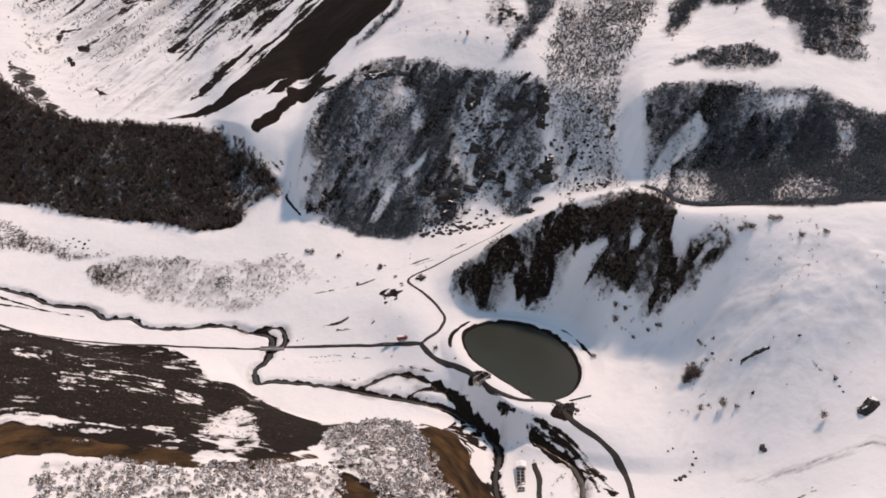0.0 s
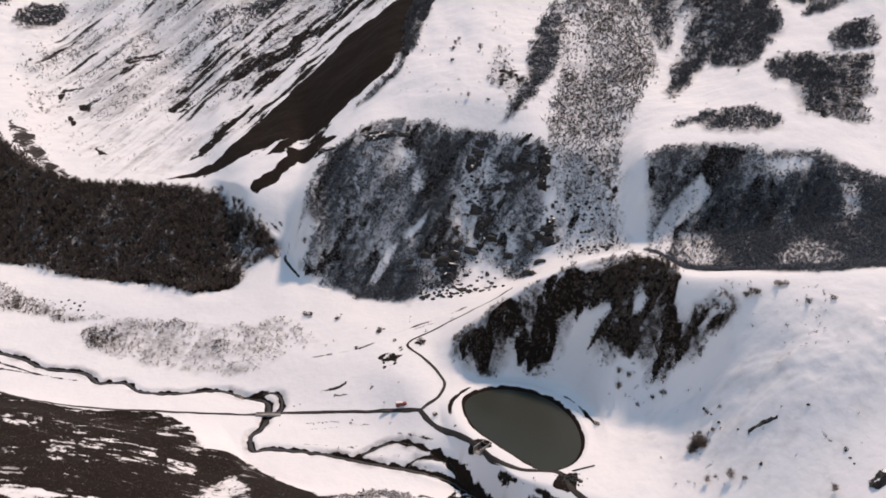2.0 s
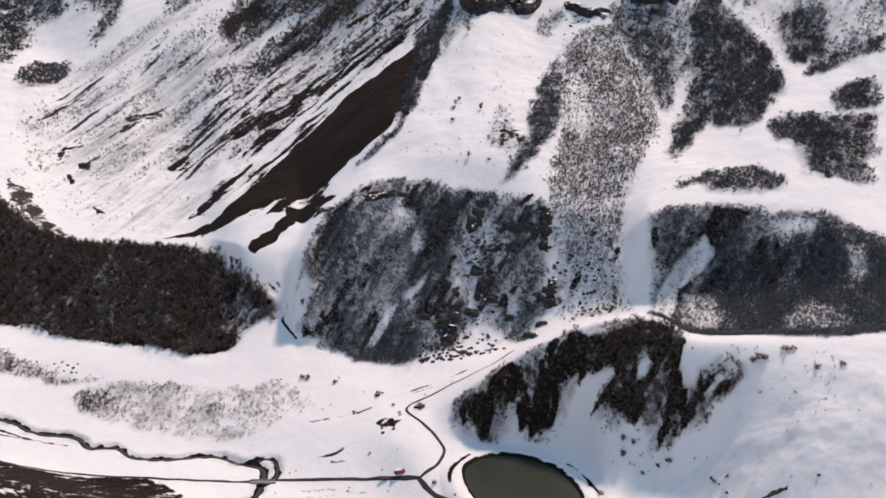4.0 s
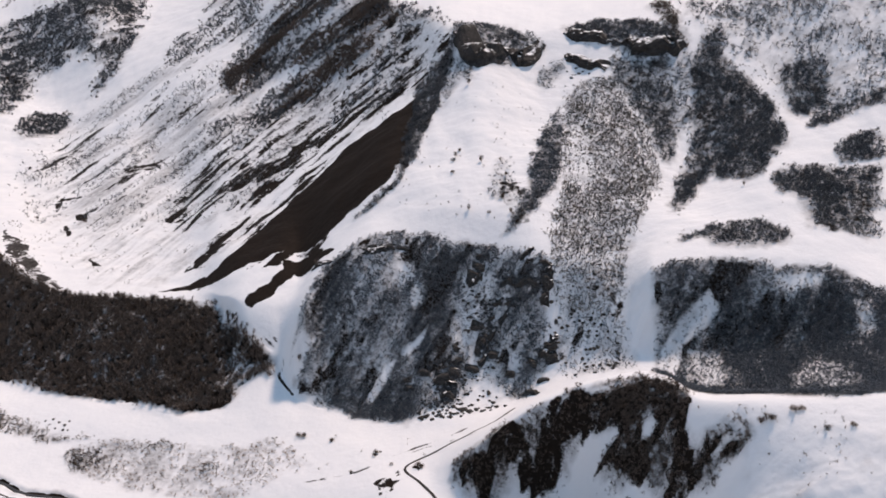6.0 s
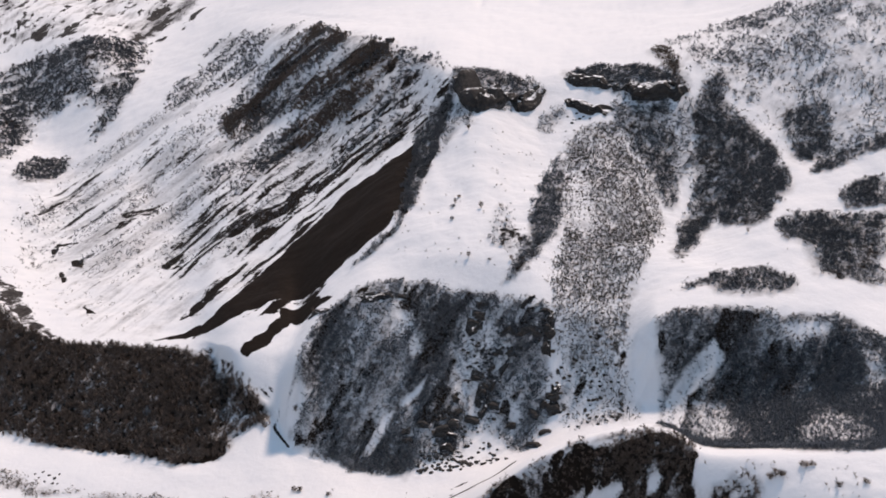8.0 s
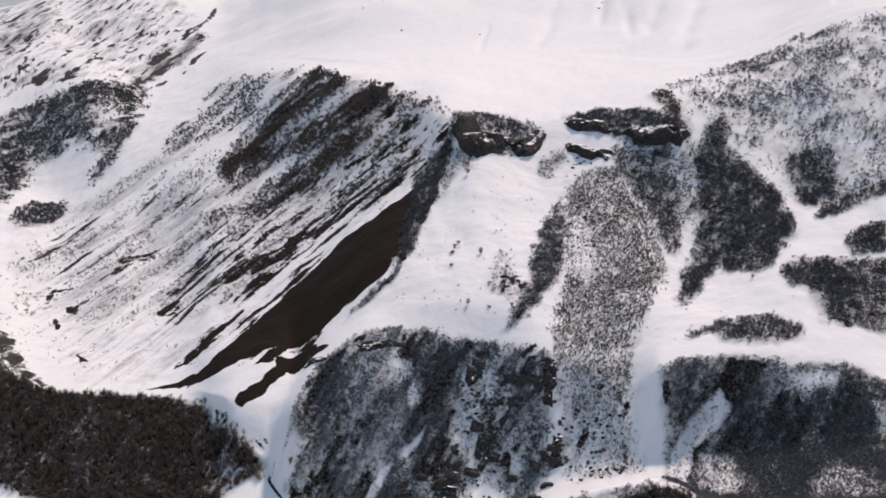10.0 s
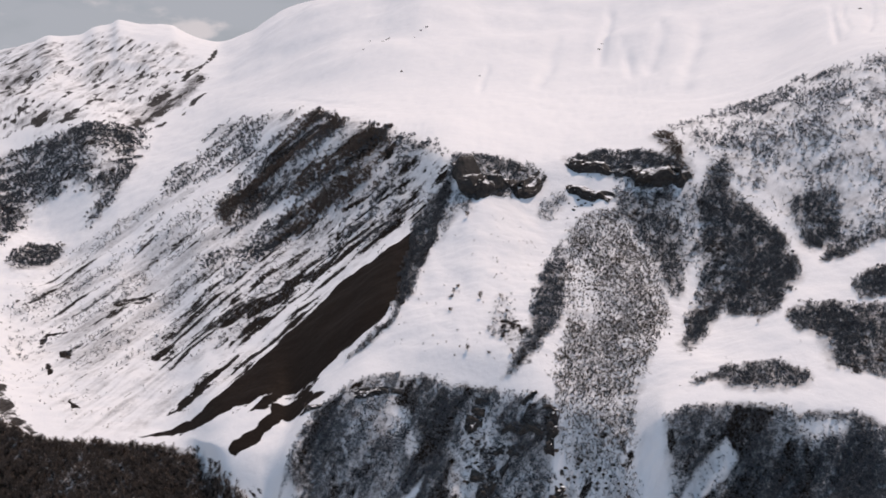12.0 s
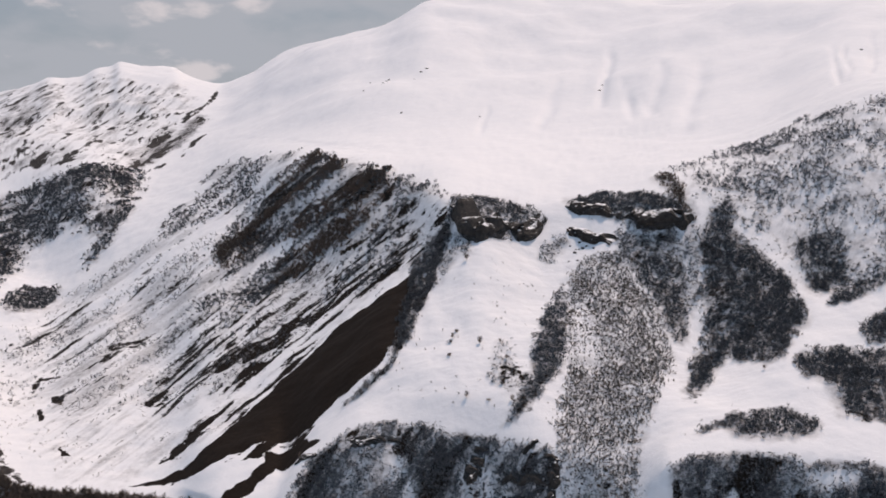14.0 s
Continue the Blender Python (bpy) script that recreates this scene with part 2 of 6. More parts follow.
LINES.append([(-690, 1640, 92), (-583, 1560, 62), (-520, 1581, 97), (-450, 1560, 128), (-360, 1470, 145), (-256, 1416, 172), (-185, 1202, 153), (-138, 1120, 156), (-105, 1080, 165), (-75, 1050, 176), (-39, 1050, 202), (30, 1000, 222), (94, 1010, 203), (138, 1000, 206), (196, 967, 192), (253, 945, 196), (319, 985, 226), (369, 1026, 280), (420, 1050, 295)])  # upper slopes
LINES.append([(-756, 1800, 122), (-597, 1830, 222), (-556, 1930, 207), (-449, 1850, 210), (-329, 1700, 234), (-233, 1552, 260), (-118, 1300, 271), (-53, 1200, 264), (9, 1060, 255), (63, 1075, 248), (119, 1085, 249), (221, 1050, 260), (281, 1080, 273), (346, 1120, 304), (460, 1180, 359)])  # plateau edge
LINES.append([(-1000, 2200, 250), (-800, 2150, 260), (-640, 2150, 250), (-520, 2150, 262), (-340, 1900, 272), (-115, 1500, 280), (53, 1600, 302), (208, 1500, 293), (304, 1300, 297), (380, 1300, 320), (480, 1300, 372)])  # plateau
LINES.append([(-1616, 3400, 330), (-1120, 2780, 352), (-1080, 2765, 360), (-1020, 2765, 380), (-991, 2765, 376), (-940, 2765, 383), (-907, 2765, 400), (-863, 2765, 407), (-848, 2765, 418), (-778, 2765, 410), (-713, 2760, 406), (-650, 2720, 379), (-575, 2700, 362), (-505, 2700, 384), (-440, 2700, 418), (-333, 2700, 460), (-192, 2700, 489), (-45, 2700, 558), (200, 2750, 575), (450, 2750, 570), (686, 2700, 560), (1000, 2500, 560)])  # skyline
LINES.append([(-1800, 4200, 200), (0, 4500, 150), (1800, 4200, 250)])  # behind the peaks
STEPS = [6, 74, 54, 42, 42, 58, 20, 16, 104, 22, 96, 96, 72, 24, 68, 6]


def slopes(x, y):
    """Slopes of a shape-keeping cubic through y(x); x rises along the first axis."""
    h = np.diff(x, axis=0)
    d = np.diff(y, axis=0) / h
    m = np.zeros_like(y)
    w1, w2 = 2 * h[1:] + h[:-1], h[1:] + 2 * h[:-1]
    ok = d[1:] * d[:-1] > 0
    with np.errstate(divide="ignore", invalid="ignore"):
        m[1:-1] = np.where(ok, (w1 + w2) / (w1 / d[:-1] + w2 / d[1:]), 0)
    m[0], m[-1] = d[0], d[-1]
    return m


def hermite(f, h, y0, y1, m0, m1):
    f2, f3 = f * f, f * f * f
    return (2 * f3 - 3 * f2 + 1) * y0 + (f3 - 2 * f2 + f) * h * m0 + (3 * f2 - 2 * f3) * y1 + (f3 - f2) * h * m1


def along(a, xs, ys):
    """A smooth run through ys at xs, level beyond its ends."""
    m = slopes(xs, ys)
    m[0] = m[-1] = 0
    a = np.clip(a, xs[0], xs[-1])
    k = np.clip(np.searchsorted(xs, a) - 1, 0, len(xs) - 2)
    h = xs[k + 1] - xs[k]
    return hermite((a - xs[k]) / h, h, ys[k], ys[k + 1], m[k], m[k + 1])


def line_tables(a):
    """Distance and height of every break line in the bearings a."""
    R, Z = [], []
    for line in LINES:
        p = np.array(line, float)
        b = np.arctan2(p[:, 0], p[:, 1])
        R.append(along(a, b, np.hypot(p[:, 0], p[:, 1])))
        Z.append(along(a, b, p[:, 2]))
    R, Z = np.array(R), np.array(Z)
    for k in range(1, len(R)):
        R[k] = np.maximum(R[k], R[k - 1] + 4)
    return R, Z


TAB_A = np.radians(np.linspace(-40, 40, 1601))
TAB_R, TAB_Z = line_tables(TAB_A)


def eased(row, degrees):
    """A table row smoothed over bearings."""
    n = int(degrees / 0.05 * 3)
    w = np.exp(-0.5 * (np.arange(-n, n + 1) * 0.05 / degrees) ** 2)
    return np.convolve(np.pad(row, n, mode="edge"), w / w.sum(), mode="valid")


for k in range(len(LINES)):
    wide_ease = 0.6 if k in (1, 2) else 0.15 if k in (8, 9) else 0.3 if k < 9 else 0.5 if k < 12 else 0.8 if k < 14 else 0.10 if k == 15 else 1.2
    TAB_R[k], TAB_Z[k] = eased(TAB_R[k], wide_ease), eased(TAB_Z[k], wide_ease)
TAB_M = slopes(TAB_R, TAB_Z)


def land(x, y):
    """Smooth height of the land, with no fine relief, and the number of the band (0 at the camera, rising outwards)."""
    x, y = np.asarray(x, float), np.asarray(y, float)
    shape = x.shape
    a, r = np.arctan2(x, y).ravel(), np.hypot(x, y).ravel()
    u = np.clip((a - TAB_A[0]) / (TAB_A[1] - TAB_A[0]), 0, len(TAB_A) - 1.001)
    i = u.astype(int)
    f = u - i
    R = TAB_R[:, i] * (1 - f) + TAB_R[:, i + 1] * f
    Z = TAB_Z[:, i] * (1 - f) + TAB_Z[:, i + 1] * f
    M = TAB_M[:, i] * (1 - f) + TAB_M[:, i + 1] * f
    k = np.clip((r[None] >= R).sum(0) - 1, 0, len(R) - 2)
    n = np.arange(len(r))
    h = R[k + 1, n] - R[k, n]
    g = np.clip((r - R[k, n]) / h, 0, 1)
    z = hermite(g, h, Z[k, n], Z[k + 1, n], M[k, n], M[k + 1, n])
    return z.reshape(shape), (k + g).reshape(shape)


def hashed(i, j, seed):
    n = (i * 374761393 + j * 668265263 + seed * 974634777) & 0x7FFFFFFF
    n = ((n ^ (n >> 13)) * 1274126177) & 0x7FFFFFFF
    return ((n ^ (n >> 16)) & 0xFFFF) / 65535.0


def grain(x, y, size, seed=0):
    """Smooth noise, -1 to 1, with cells of that size."""
    x, y = np.asarray(x, float) / size, np.asarray(y, float) / size
    i, j = np.floor(x).astype(np.int64), np.floor(y).astype(np.int64)
    f, g = x - i, y - j
    f, g = f * f * (3 - 2 * f), g * g * (3 - 2 * g)
    a, b = hashed(i, j, seed), hashed(i + 1, j, seed)
    c, d = hashed(i, j + 1, seed), hashed(i + 1, j + 1, seed)
    return 2 * ((a * (1 - f) + b * f) * (1 - g) + (c * (1 - f) + d * f) * g) - 1


def fractal(x, y, size, octaves=4, seed=0, rough=0.5):
    out, amp, total = 0.0, 1.0, 0.0
    for o in range(octaves):
        c, s = math.cos(0.7 * o), math.sin(0.7 * o)
        out = out + amp * grain(c * x - s * y, s * x + c * y, size / 2**o, seed + o)
        total += amp
        amp *= rough
    return out / total


def bump(v, lo, hi):
    return np.clip((v - lo) / (hi - lo), 0, 1)


# The reservoir: an egg-shaped basin whose level is the zero of the heights.
POND = np.array([(12, 579), (21, 594), (41, 600), (67, 590), (83, 566), (87, 539), (81, 518), (68, 507), (55, 508), (37, 527), (18, 552)], float)


def smooth_ring(p, n):
    """A closed, rounded line through the points p."""
    k = len(p)
    t = np.arange(n) * k / n
    i = t.astype(int)
    f = (t - i)[:, None]
    a, b, c, d = (p[(i + s) % k] for s in (-1, 0, 1, 2))
    return 0.5 * (2 * b + (c - a) * f + (2 * a - 5 * b + 4 * c - d) * f**2 + (3 * b - a - 3 * c + d) * f**3)


def smooth_run(p, n):
    """An open, rounded line through the points p."""
    p = np.asarray(p, float)
    p = np.vstack([2 * p[0] - p[1], p, 2 * p[-1] - p[-2]])
    k = len(p) - 3
    t = np.linspace(0, k - 1e-6, n)
    i = t.astype(int)
    f = (t - i)[:, None]
    a, b, c, d = p[i], p[i + 1], p[i + 2], p[i + 3]
    return 0.5 * (2 * b + (c - a) * f + (2 * a - 5 * b + 4 * c - d) * f**2 + (3 * b - a - 3 * c + d) * f**3)


def inside(x, y, poly):
    odd = np.zeros(np.shape(x), bool)
    for (x0, y0), (x1, y1) in zip(poly, np.roll(poly, -1, 0)):
        if y0 != y1:
            odd ^= ((y0 > y) != (y1 > y)) & (x < (x1 - x0) * (y - y0) / (y1 - y0) + x0)
    return odd


def away(x, y, line, closed=False):
    """Distance in plan to a line of points."""
    best = np.full(np.shape(x), 1e9)
    ends = np.roll(line, -1, 0) if closed else line[1:]
    for (x0, y0), (x1, y1) in zip(line, ends):
        dx, dy = x1 - x0, y1 - y0
        t = np.clip(((x - x0) * dx + (y - y0) * dy) / max(dx * dx + dy * dy, 1e-9), 0, 1)
        best = np.minimum(best, (x - x0 - t * dx) ** 2 + (y - y0 - t * dy) ** 2)
    return np.sqrt(best)


def near_box(x, y, line, margin):
    return (x > line[:, 0].min() - margin) & (x < line[:, 0].max() + margin) & (y > line[:, 1].min() - margin) & (y < line[:, 1].max() + margin)


def zone(x, y, poly, soft=4.0):
    """1 inside a plan outline, falling to 0 over the soft edge."""
    poly = np.asarray(poly, float)
    out = np.zeros(np.shape(x))
    m = near_box(x, y, poly, soft * 2)
    if m.any():
        d = away(x[m], y[m], poly, True) * np.where(inside(x[m], y[m], poly), 1, -1)
        out[m] = np.clip(d / soft + 0.5, 0, 1)
    return out


POND_RING = smooth_ring(POND, 96)


# Streams and roads in plan.
RIVER = [(-357, 689.5), (-338.5, 685.5), (-314.5, 677.5), (-293, 664), (-261, 656.5), (-247, 645), (-228.5, 644.5), (-213, 633), (-188.5, 630.5), (-160.5, 634.5), (-138.5, 626), (-121.5, 618.5), (-119.5, 600), (-121.5, 587), (-126.5, 579), (-121.5, 563), (-110, 565.5), (-83, 560), (-52.5, 550.5), (-23, 542), (-1.5, 534.5), (12.5, 525), (26.5, 509), (34, 490.5), (29.5, 462.5), (31, 434)]
BRAID_NORTH = [(-138.5, 626), (-122.5, 627.5), (-113.5, 624), (-110.5, 611), (-116, 602.5)]
BRAID_MID = [(-53, 555.5), (-31, 562.5), (-8.5, 549.5), (2, 540.5), (11, 530.5), (23, 515)]
BRAID_ISLE = [(-21.5, 544), (-14, 547), (4, 540.5), (11, 530.5)]
STREAM_EAST = [(52, 488), (56.5, 483.5), (67, 474.5), (73, 468), (77.5, 454), (76.5, 435.5)]
ROAD_VALLEY = [(-339, 642), (-319.5, 634.5), (-280, 616), (-231, 609.5), (-178.5, 605.5), (-135, 603.5), (-103.5, 604.5), (-55.5, 593.5), (-14.5, 577.5)]
ROAD_NORTH = [(-14.5, 577.5), (-3.5, 586), (1, 599), (-3.5, 609.5), (-13.5, 626), (-25, 646), (-16, 655.5), (6.5, 662.5), (31.5, 668.5), (51, 688.5)]
ROAD_SOUTH = [(-14.5, 577.5), (-7, 566), (6, 550.5), (21.5, 531), (30.5, 518), (46, 506.5), (67.5, 503.5), (74.5, 488.5), (89.5, 474.5), (99.5, 461.5), (103, 451.5), (103.5, 432)]
POND_TRACK = [(17.5, 596.5), (7, 583), (4.5, 568.5), (8, 553.5)]
YARD_TRACK = [(52.5, 472), (54, 456.5), (53, 436)]
GULLY_PATH = [(-141.5, 781.5), (-134.5, 776), (-126.5, 769), (-123.5, 762.5), (-127, 758.5), (-121.5, 749.5), (-113.5, 740)]
GULLY_BEND = [(-138, 782), (-131, 777.5), (-125, 769.5)]
RIVER_SHELF = [(-107, 570.5), (-84, 567.5), (-61, 563), (-47.5, 555.5)]
BANK_PATH = [(-102, 592.5), (-70.5, 589), (-47, 577), (-23.5, 565), (2, 549.5)]
EAST_RUT = [(33, 510), (48.5, 493.5), (66, 480.5), (79.5, 467), (86, 444.5)]
POND_LIP = [(80.5, 577), (88, 563.5), (92.5, 550)]
OLD_LEVEE = [(-113, 652), (-84, 652), (-59, 653), (-34.5, 661), (-10, 669), (15, 664.5), (34, 654.5)]
TURNING_LOOP = [(-85.5, 619.5), (-73, 619), (-65, 621), (-53, 616.5), (-48.5, 610.5), (-60.5, 610), (-74, 612.5)]
FIELD_EDGE = [(-93, 582.5), (-70, 583), (-50.5, 577), (-33.5, 576)]
WEST_RUT = [(-330.5, 663.5), (-302.5, 656), (-279.5, 649.5), (-249, 643.5)]
HILL_PATH = [(201, 497.5), (202, 487.5), (205, 477.5), (210, 472.5), (221.5, 470.5), (240.5, 468)]
POND_SHOULDER = [(79.5, 585.2), (86.9, 574.1), (91.7, 561.7), (95.1, 551.8)]
FIELD_DITCH = [(-97.4, 585.5), (-74.1, 583.6), (-50.9, 581.2), (-29.7, 576.3)]
WEST_DITCH = [(-334.2, 673.3), (-311.0, 662.0), (-296.0, 655.1), (-282.3, 651.4)]
BANK_STEP = [(-97.2, 554.0), (-66.8, 544.2), (-44.8, 540.1), (-23.0, 535.6)]
YARD_RUT = [(58.3, 490.2), (70.6, 477.9), (83.7, 462.3), (95.3, 442.9)]
YARD_EDGE = [(51.9, 493.5), (66.2, 485.4), (79.6, 471.0), (92.0, 452.8)]
KNOLL_BANK = [(-34.9, 664.7), (-16.3, 671.7), (6.7, 676.8), (27.7, 682.1)]


def resampled(line, step):
    p = np.asarray(line, float)
    n = max(8, int(np.hypot(*np.diff(p, axis=0).T).sum() / step))
    return smooth_run(p, n)


CHANNELS = [(resampled(RIVER, 4), 1.7, 2.0), (resampled(BRAID_NORTH, 4), 1.4, 1.3), (resampled(BRAID_MID, 4), 1.3, 1.0),
            (resampled(BRAID_ISLE, 4), 1.2, 1.1), (resampled(STREAM_EAST, 4), 1.6, 1.6)]
FAINT = [(resampled(POND_TRACK, 5), 1.0, 0.75), (resampled(OLD_LEVEE, 5), 0.8, 0.62),
         (resampled(TURNING_LOOP, 4), 0.8, 0.66), (resampled(FIELD_EDGE, 5), 0.5, 0.5), (resampled(WEST_RUT, 5), 0.4, 0.55), (resampled(HILL_PATH, 5), 0.4, 0.4),
         (resampled(GULLY_PATH, 4), 0.6, 0.66), (resampled(GULLY_BEND, 4), 0.6, 0.62), (resampled(RIVER_SHELF, 5), 0.5, 0.5), (resampled(BANK_PATH, 5), 0.5, 0.55),
         (resampled(EAST_RUT, 5), 0.6, 0.6), (resampled(POND_LIP, 4), 0.4, 0.5),
         (resampled(POND_SHOULDER, 4), 0.4, 0.7), (resampled(FIELD_DITCH, 4), 0.4, 0.6), (resampled(WEST_DITCH, 4), 0.4, 0.7), (resampled(BANK_STEP, 4), 0.4, 0.5), (resampled(YARD_RUT, 4), 0.5, 0.7), (resampled(YARD_EDGE, 4), 0.4, 0.6), (resampled(KNOLL_BANK, 4), 0.7, 0.7)]

PATCHES, WOODS, SHRUBS = [], [], []


def patch(kind, outline, strength, soft=4.0, streak=None, vary=0.3, size=11.0):
    PATCHES.append((kind, outline, strength, soft, streak, vary, size))


def wood(label, outline, density, ground=0.4, streak=None, tall=1.0, soft=5.0, vary=0.45, litter=0.45):
    WOODS.append((label, outline, density, streak, tall, soft, vary))
    if ground:
        PATCHES.append(("bare", outline, ground * 0.8, soft, streak, min(vary, 0.6), 9.0))
    PATCHES.append(("litter", outline, litter, soft, streak, min(vary * 0.7, 0.45), 9.0))


def shrub(label, outline, density):
    SHRUBS.append((label, outline, density))
    if density > 0.05:
        PATCHES.append(("bare", outline, 0.42 if "spur" in label else 0.14, 6.0, None, 0.4, 7.0))
        PATCHES.append(("litter", outline, 0.24 if "scrub" in label else 0.1, 6.0, None, 0.5, 9.0))


def veins(x, y, streak, seed=3, size=11.0):
    """Noise for broken ground; with a streak (bearing, stretch) it is drawn out along that bearing."""
    if not streak:
        return 0.65 * fractal(x, y, 1.6 * size, 4, seed) + 0.35 * fractal(x, y, 3.2, 2, seed + 5)
    if len(streak) == 3:
        # streaks along tilted beds: across and along are lengths in space
        z = land(x, y)[0]
        (ax, ay, az), (bx, by, bz) = streak[:2]
        across, along_it = ax * x + ay * y + az * z, bx * x + by * y + bz * z
        across = across + 0.3 * size * fractal(along_it, across, 7 * size, 3, seed + 9)
        long_veins = fractal(along_it / streak[2], across, 0.8 * size, 3, seed)
        return 0.8 * long_veins + 0.40 * fractal(x, y, 5 * size, 2, seed + 7) + 0.2 * fractal(x, y, 0.45 * size, 2, seed + 8)
    c, s = math.cos(streak[0]), math.sin(streak[0])
    along_it, across = c * x + s * y, c * y - s * x
    across = across + 0.5 * size * fractal(along_it, across, 5 * size, 3, seed + 9)
    long_veins = fractal(along_it / streak[1], across, size, 3, seed)
    return 0.72 * long_veins + 0.45 * fractal(x, y, 5 * size, 2, seed + 7) + 0.22 * fractal(x, y, 0.45 * size, 2, seed + 8)


# Plan outlines of the woods, bare ground, crags and clear snow.
FALL_DIP = ((-0.622, 0.107, 0.776), (0.758, 0.331, 0.563), 16.0)
FALL_WIDE = ((-0.611, -0.015, 0.792), (0.720, 0.407, 0.563), 8.0)
CLIFF_BEARING = 0.80
CLIFF_DIP = ((-0.859, 0.103, 0.501), (0.506, 0.320, 0.801), 4.5)
HEATH_DIP = (0.08, 5.5)
BROOK_DIP = (-0.73, 6.0)
TRACK_DIP = (-0.01, 7.0)
FAR_DIP = ((-0.537, -0.137, 0.832), (0.788, 0.269, 0.553), 5.0)
wood('dense dark leafless forest on the west scarp', [(-466, 1020), (-415, 954), (-383, 918), (-347, 886), (-318, 875), (-268, 862), (-215, 848), (-192, 834), (-173, 808), (-150, 781), (-130, 767), (-144, 758), (-155, 753), (-164, 737), (-200, 735), (-220, 744), (-262, 761), (-321, 783), (-352, 804), (-394, 811)], 0.28, ground=0.8, vary=0.35, litter=0.85)
wood('grey leafless brush on the central cliff', [(-92, 802), (-76, 810), (-57, 816), (-39, 817), (-11, 811), (7, 804), (34, 797), (52, 784), (75, 772), (81, 764), (78, 751), (75, 736), (81, 730), (72, 722), (58, 702), (46, 716), (29, 732), (7, 714), (-10, 713), (-23, 702), (-50, 708), (-82, 726), (-109, 738), (-115, 748), (-107, 747), (-115, 757), (-109, 763), (-101, 782)], 1.15, ground=0.42, streak=CLIFF_DIP, tall=0.5, vary=0.5, litter=0.50)
wood('snow-speckled scrub on the central rib', [(111, 988), (123, 1005), (148, 1010), (160, 1003), (167, 976), (175, 938), (181, 900), (182, 877), (164, 832), (151, 803), (140, 775), (128, 745), (125, 732), (90, 748), (81, 771), (88, 810), (98, 843), (102, 907)], 0.68, ground=0.10, tall=0.42, soft=7, vary=0.4, litter=0.24)
wood('dark scrub along the edge of the rib', [(106, 976), (102, 924), (96, 873), (89, 846), (74, 826), (64, 809), (53, 799), (48, 804), (56, 816), (70, 845), (73, 872), (82, 906), (92, 944)], 0.62, ground=0.45, tall=0.6, soft=6, litter=0.6)
wood('thin scrub and stones below the rib', [(80, 769), (123, 782), (137, 758), (131, 727), (136, 697), (111, 696), (87, 717), (83, 735), (90, 748)], 0.28, ground=0.16, tall=0.4, soft=8, vary=0.6, litter=0.22)
wood('leafless brush on the east cliff', [(150, 735), (159, 738), (192, 740), (217, 737), (237, 730), (272, 725), (292, 708), (323, 690), (272, 558), (234, 556), (204, 565), (150, 596), (140, 617), (131, 620), (154, 709), (150, 721)], 1.15, ground=0.50, streak=CLIFF_DIP, tall=0.5, vary=0.38, litter=0.66)
wood('strip of brush on the snowy terrace', [(171, 765), (200, 778), (206, 781), (224, 784), (243, 781), (257, 767), (255, 754), (233, 751), (201, 753), (196, 765)], 0.6, ground=0.5, tall=0.7, soft=6, vary=0.4)
wood('dark brush on the slope east of the gully', [(241, 1020), (264, 1041), (259, 997), (276, 978), (286, 955), (290, 936), (286, 901), (285, 883), (270, 870), (260, 846), (241, 843), (229, 860), (225, 877), (212, 862), (193, 826), (182, 813), (181, 828), (198, 873), (213, 903), (217, 936), (228, 969), (225, 991)], 0.58, ground=0.46, tall=0.75, soft=9, vary=0.5, litter=0.72)
wood('dark brush above the gully head', [(156, 1029), (178, 1019), (212, 1011), (211, 990), (206, 952), (201, 915), (191, 893), (185, 897), (181, 926), (177, 953), (170, 985), (161, 1004)], 0.5, ground=0.36, tall=0.7, soft=8, vary=0.45, litter=0.6)
wood('brush on the east spur', [(260, 833), (280, 848), (303, 844), (325, 836), (347, 839), (313, 755), (286, 762), (274, 772), (279, 797), (273, 814), (262, 819)], 0.5, ground=0.42, tall=0.75, soft=8, vary=0.5, litter=0.65)
wood('scattered scrub on the high east slope', [(230, 1141), (264, 1157), (308, 1192), (365, 1185), (408, 1147), (469, 1161), (379, 919), (328, 924), (293, 918), (305, 988), (281, 1008), (261, 1009), (245, 1040)], 0.15, ground=0, tall=0.8, soft=16, vary=0.9, litter=0.15)
wood('clump of brush on the high east slope', [(310, 984), (330, 989), (346, 980), (344, 960), (333, 932), (315, 922), (302, 929), (305, 954)], 0.5, ground=0.35, tall=0.8, soft=9, litter=0.55)
wood('line of brush on the high east slope', [(309, 902), (322, 920), (342, 927), (364, 927), (383, 927), (376, 912), (340, 909), (319, 901)], 0.5, ground=0.35, tall=0.8, litter=0.5)
wood('low trees on the western rock band', [(7, 1059), (29, 1078), (63, 1077), (98, 1055), (89, 1045), (64, 1029), (39, 1014), (23, 1021), (7, 1039)], 0.32, ground=0.4, tall=0.8, soft=8)
wood('low trees on the eastern rock band', [(119, 1081), (149, 1094), (164, 1081), (191, 1073), (209, 1051), (225, 1036), (228, 1024), (213, 1016), (178, 1025), (159, 1042), (124, 1065)], 0.42, ground=0.45, tall=0.8, soft=8)
wood('scattered bushes on the snowy high east slope', [(262, 1030), (330, 1074), (415, 1066), (407, 1014), (376, 931), (335, 945), (318, 963), (298, 959), (274, 997)], 0.05, ground=0, tall=0.8, soft=16, vary=0.95, litter=0.05)
wood('brown trees above the eastern rock band', [(208, 1116), (219, 1123), (229, 1031), (230, 1012), (218, 1013), (215, 1034)], 0.35, ground=0.4, tall=0.75, soft=8, litter=0.6)
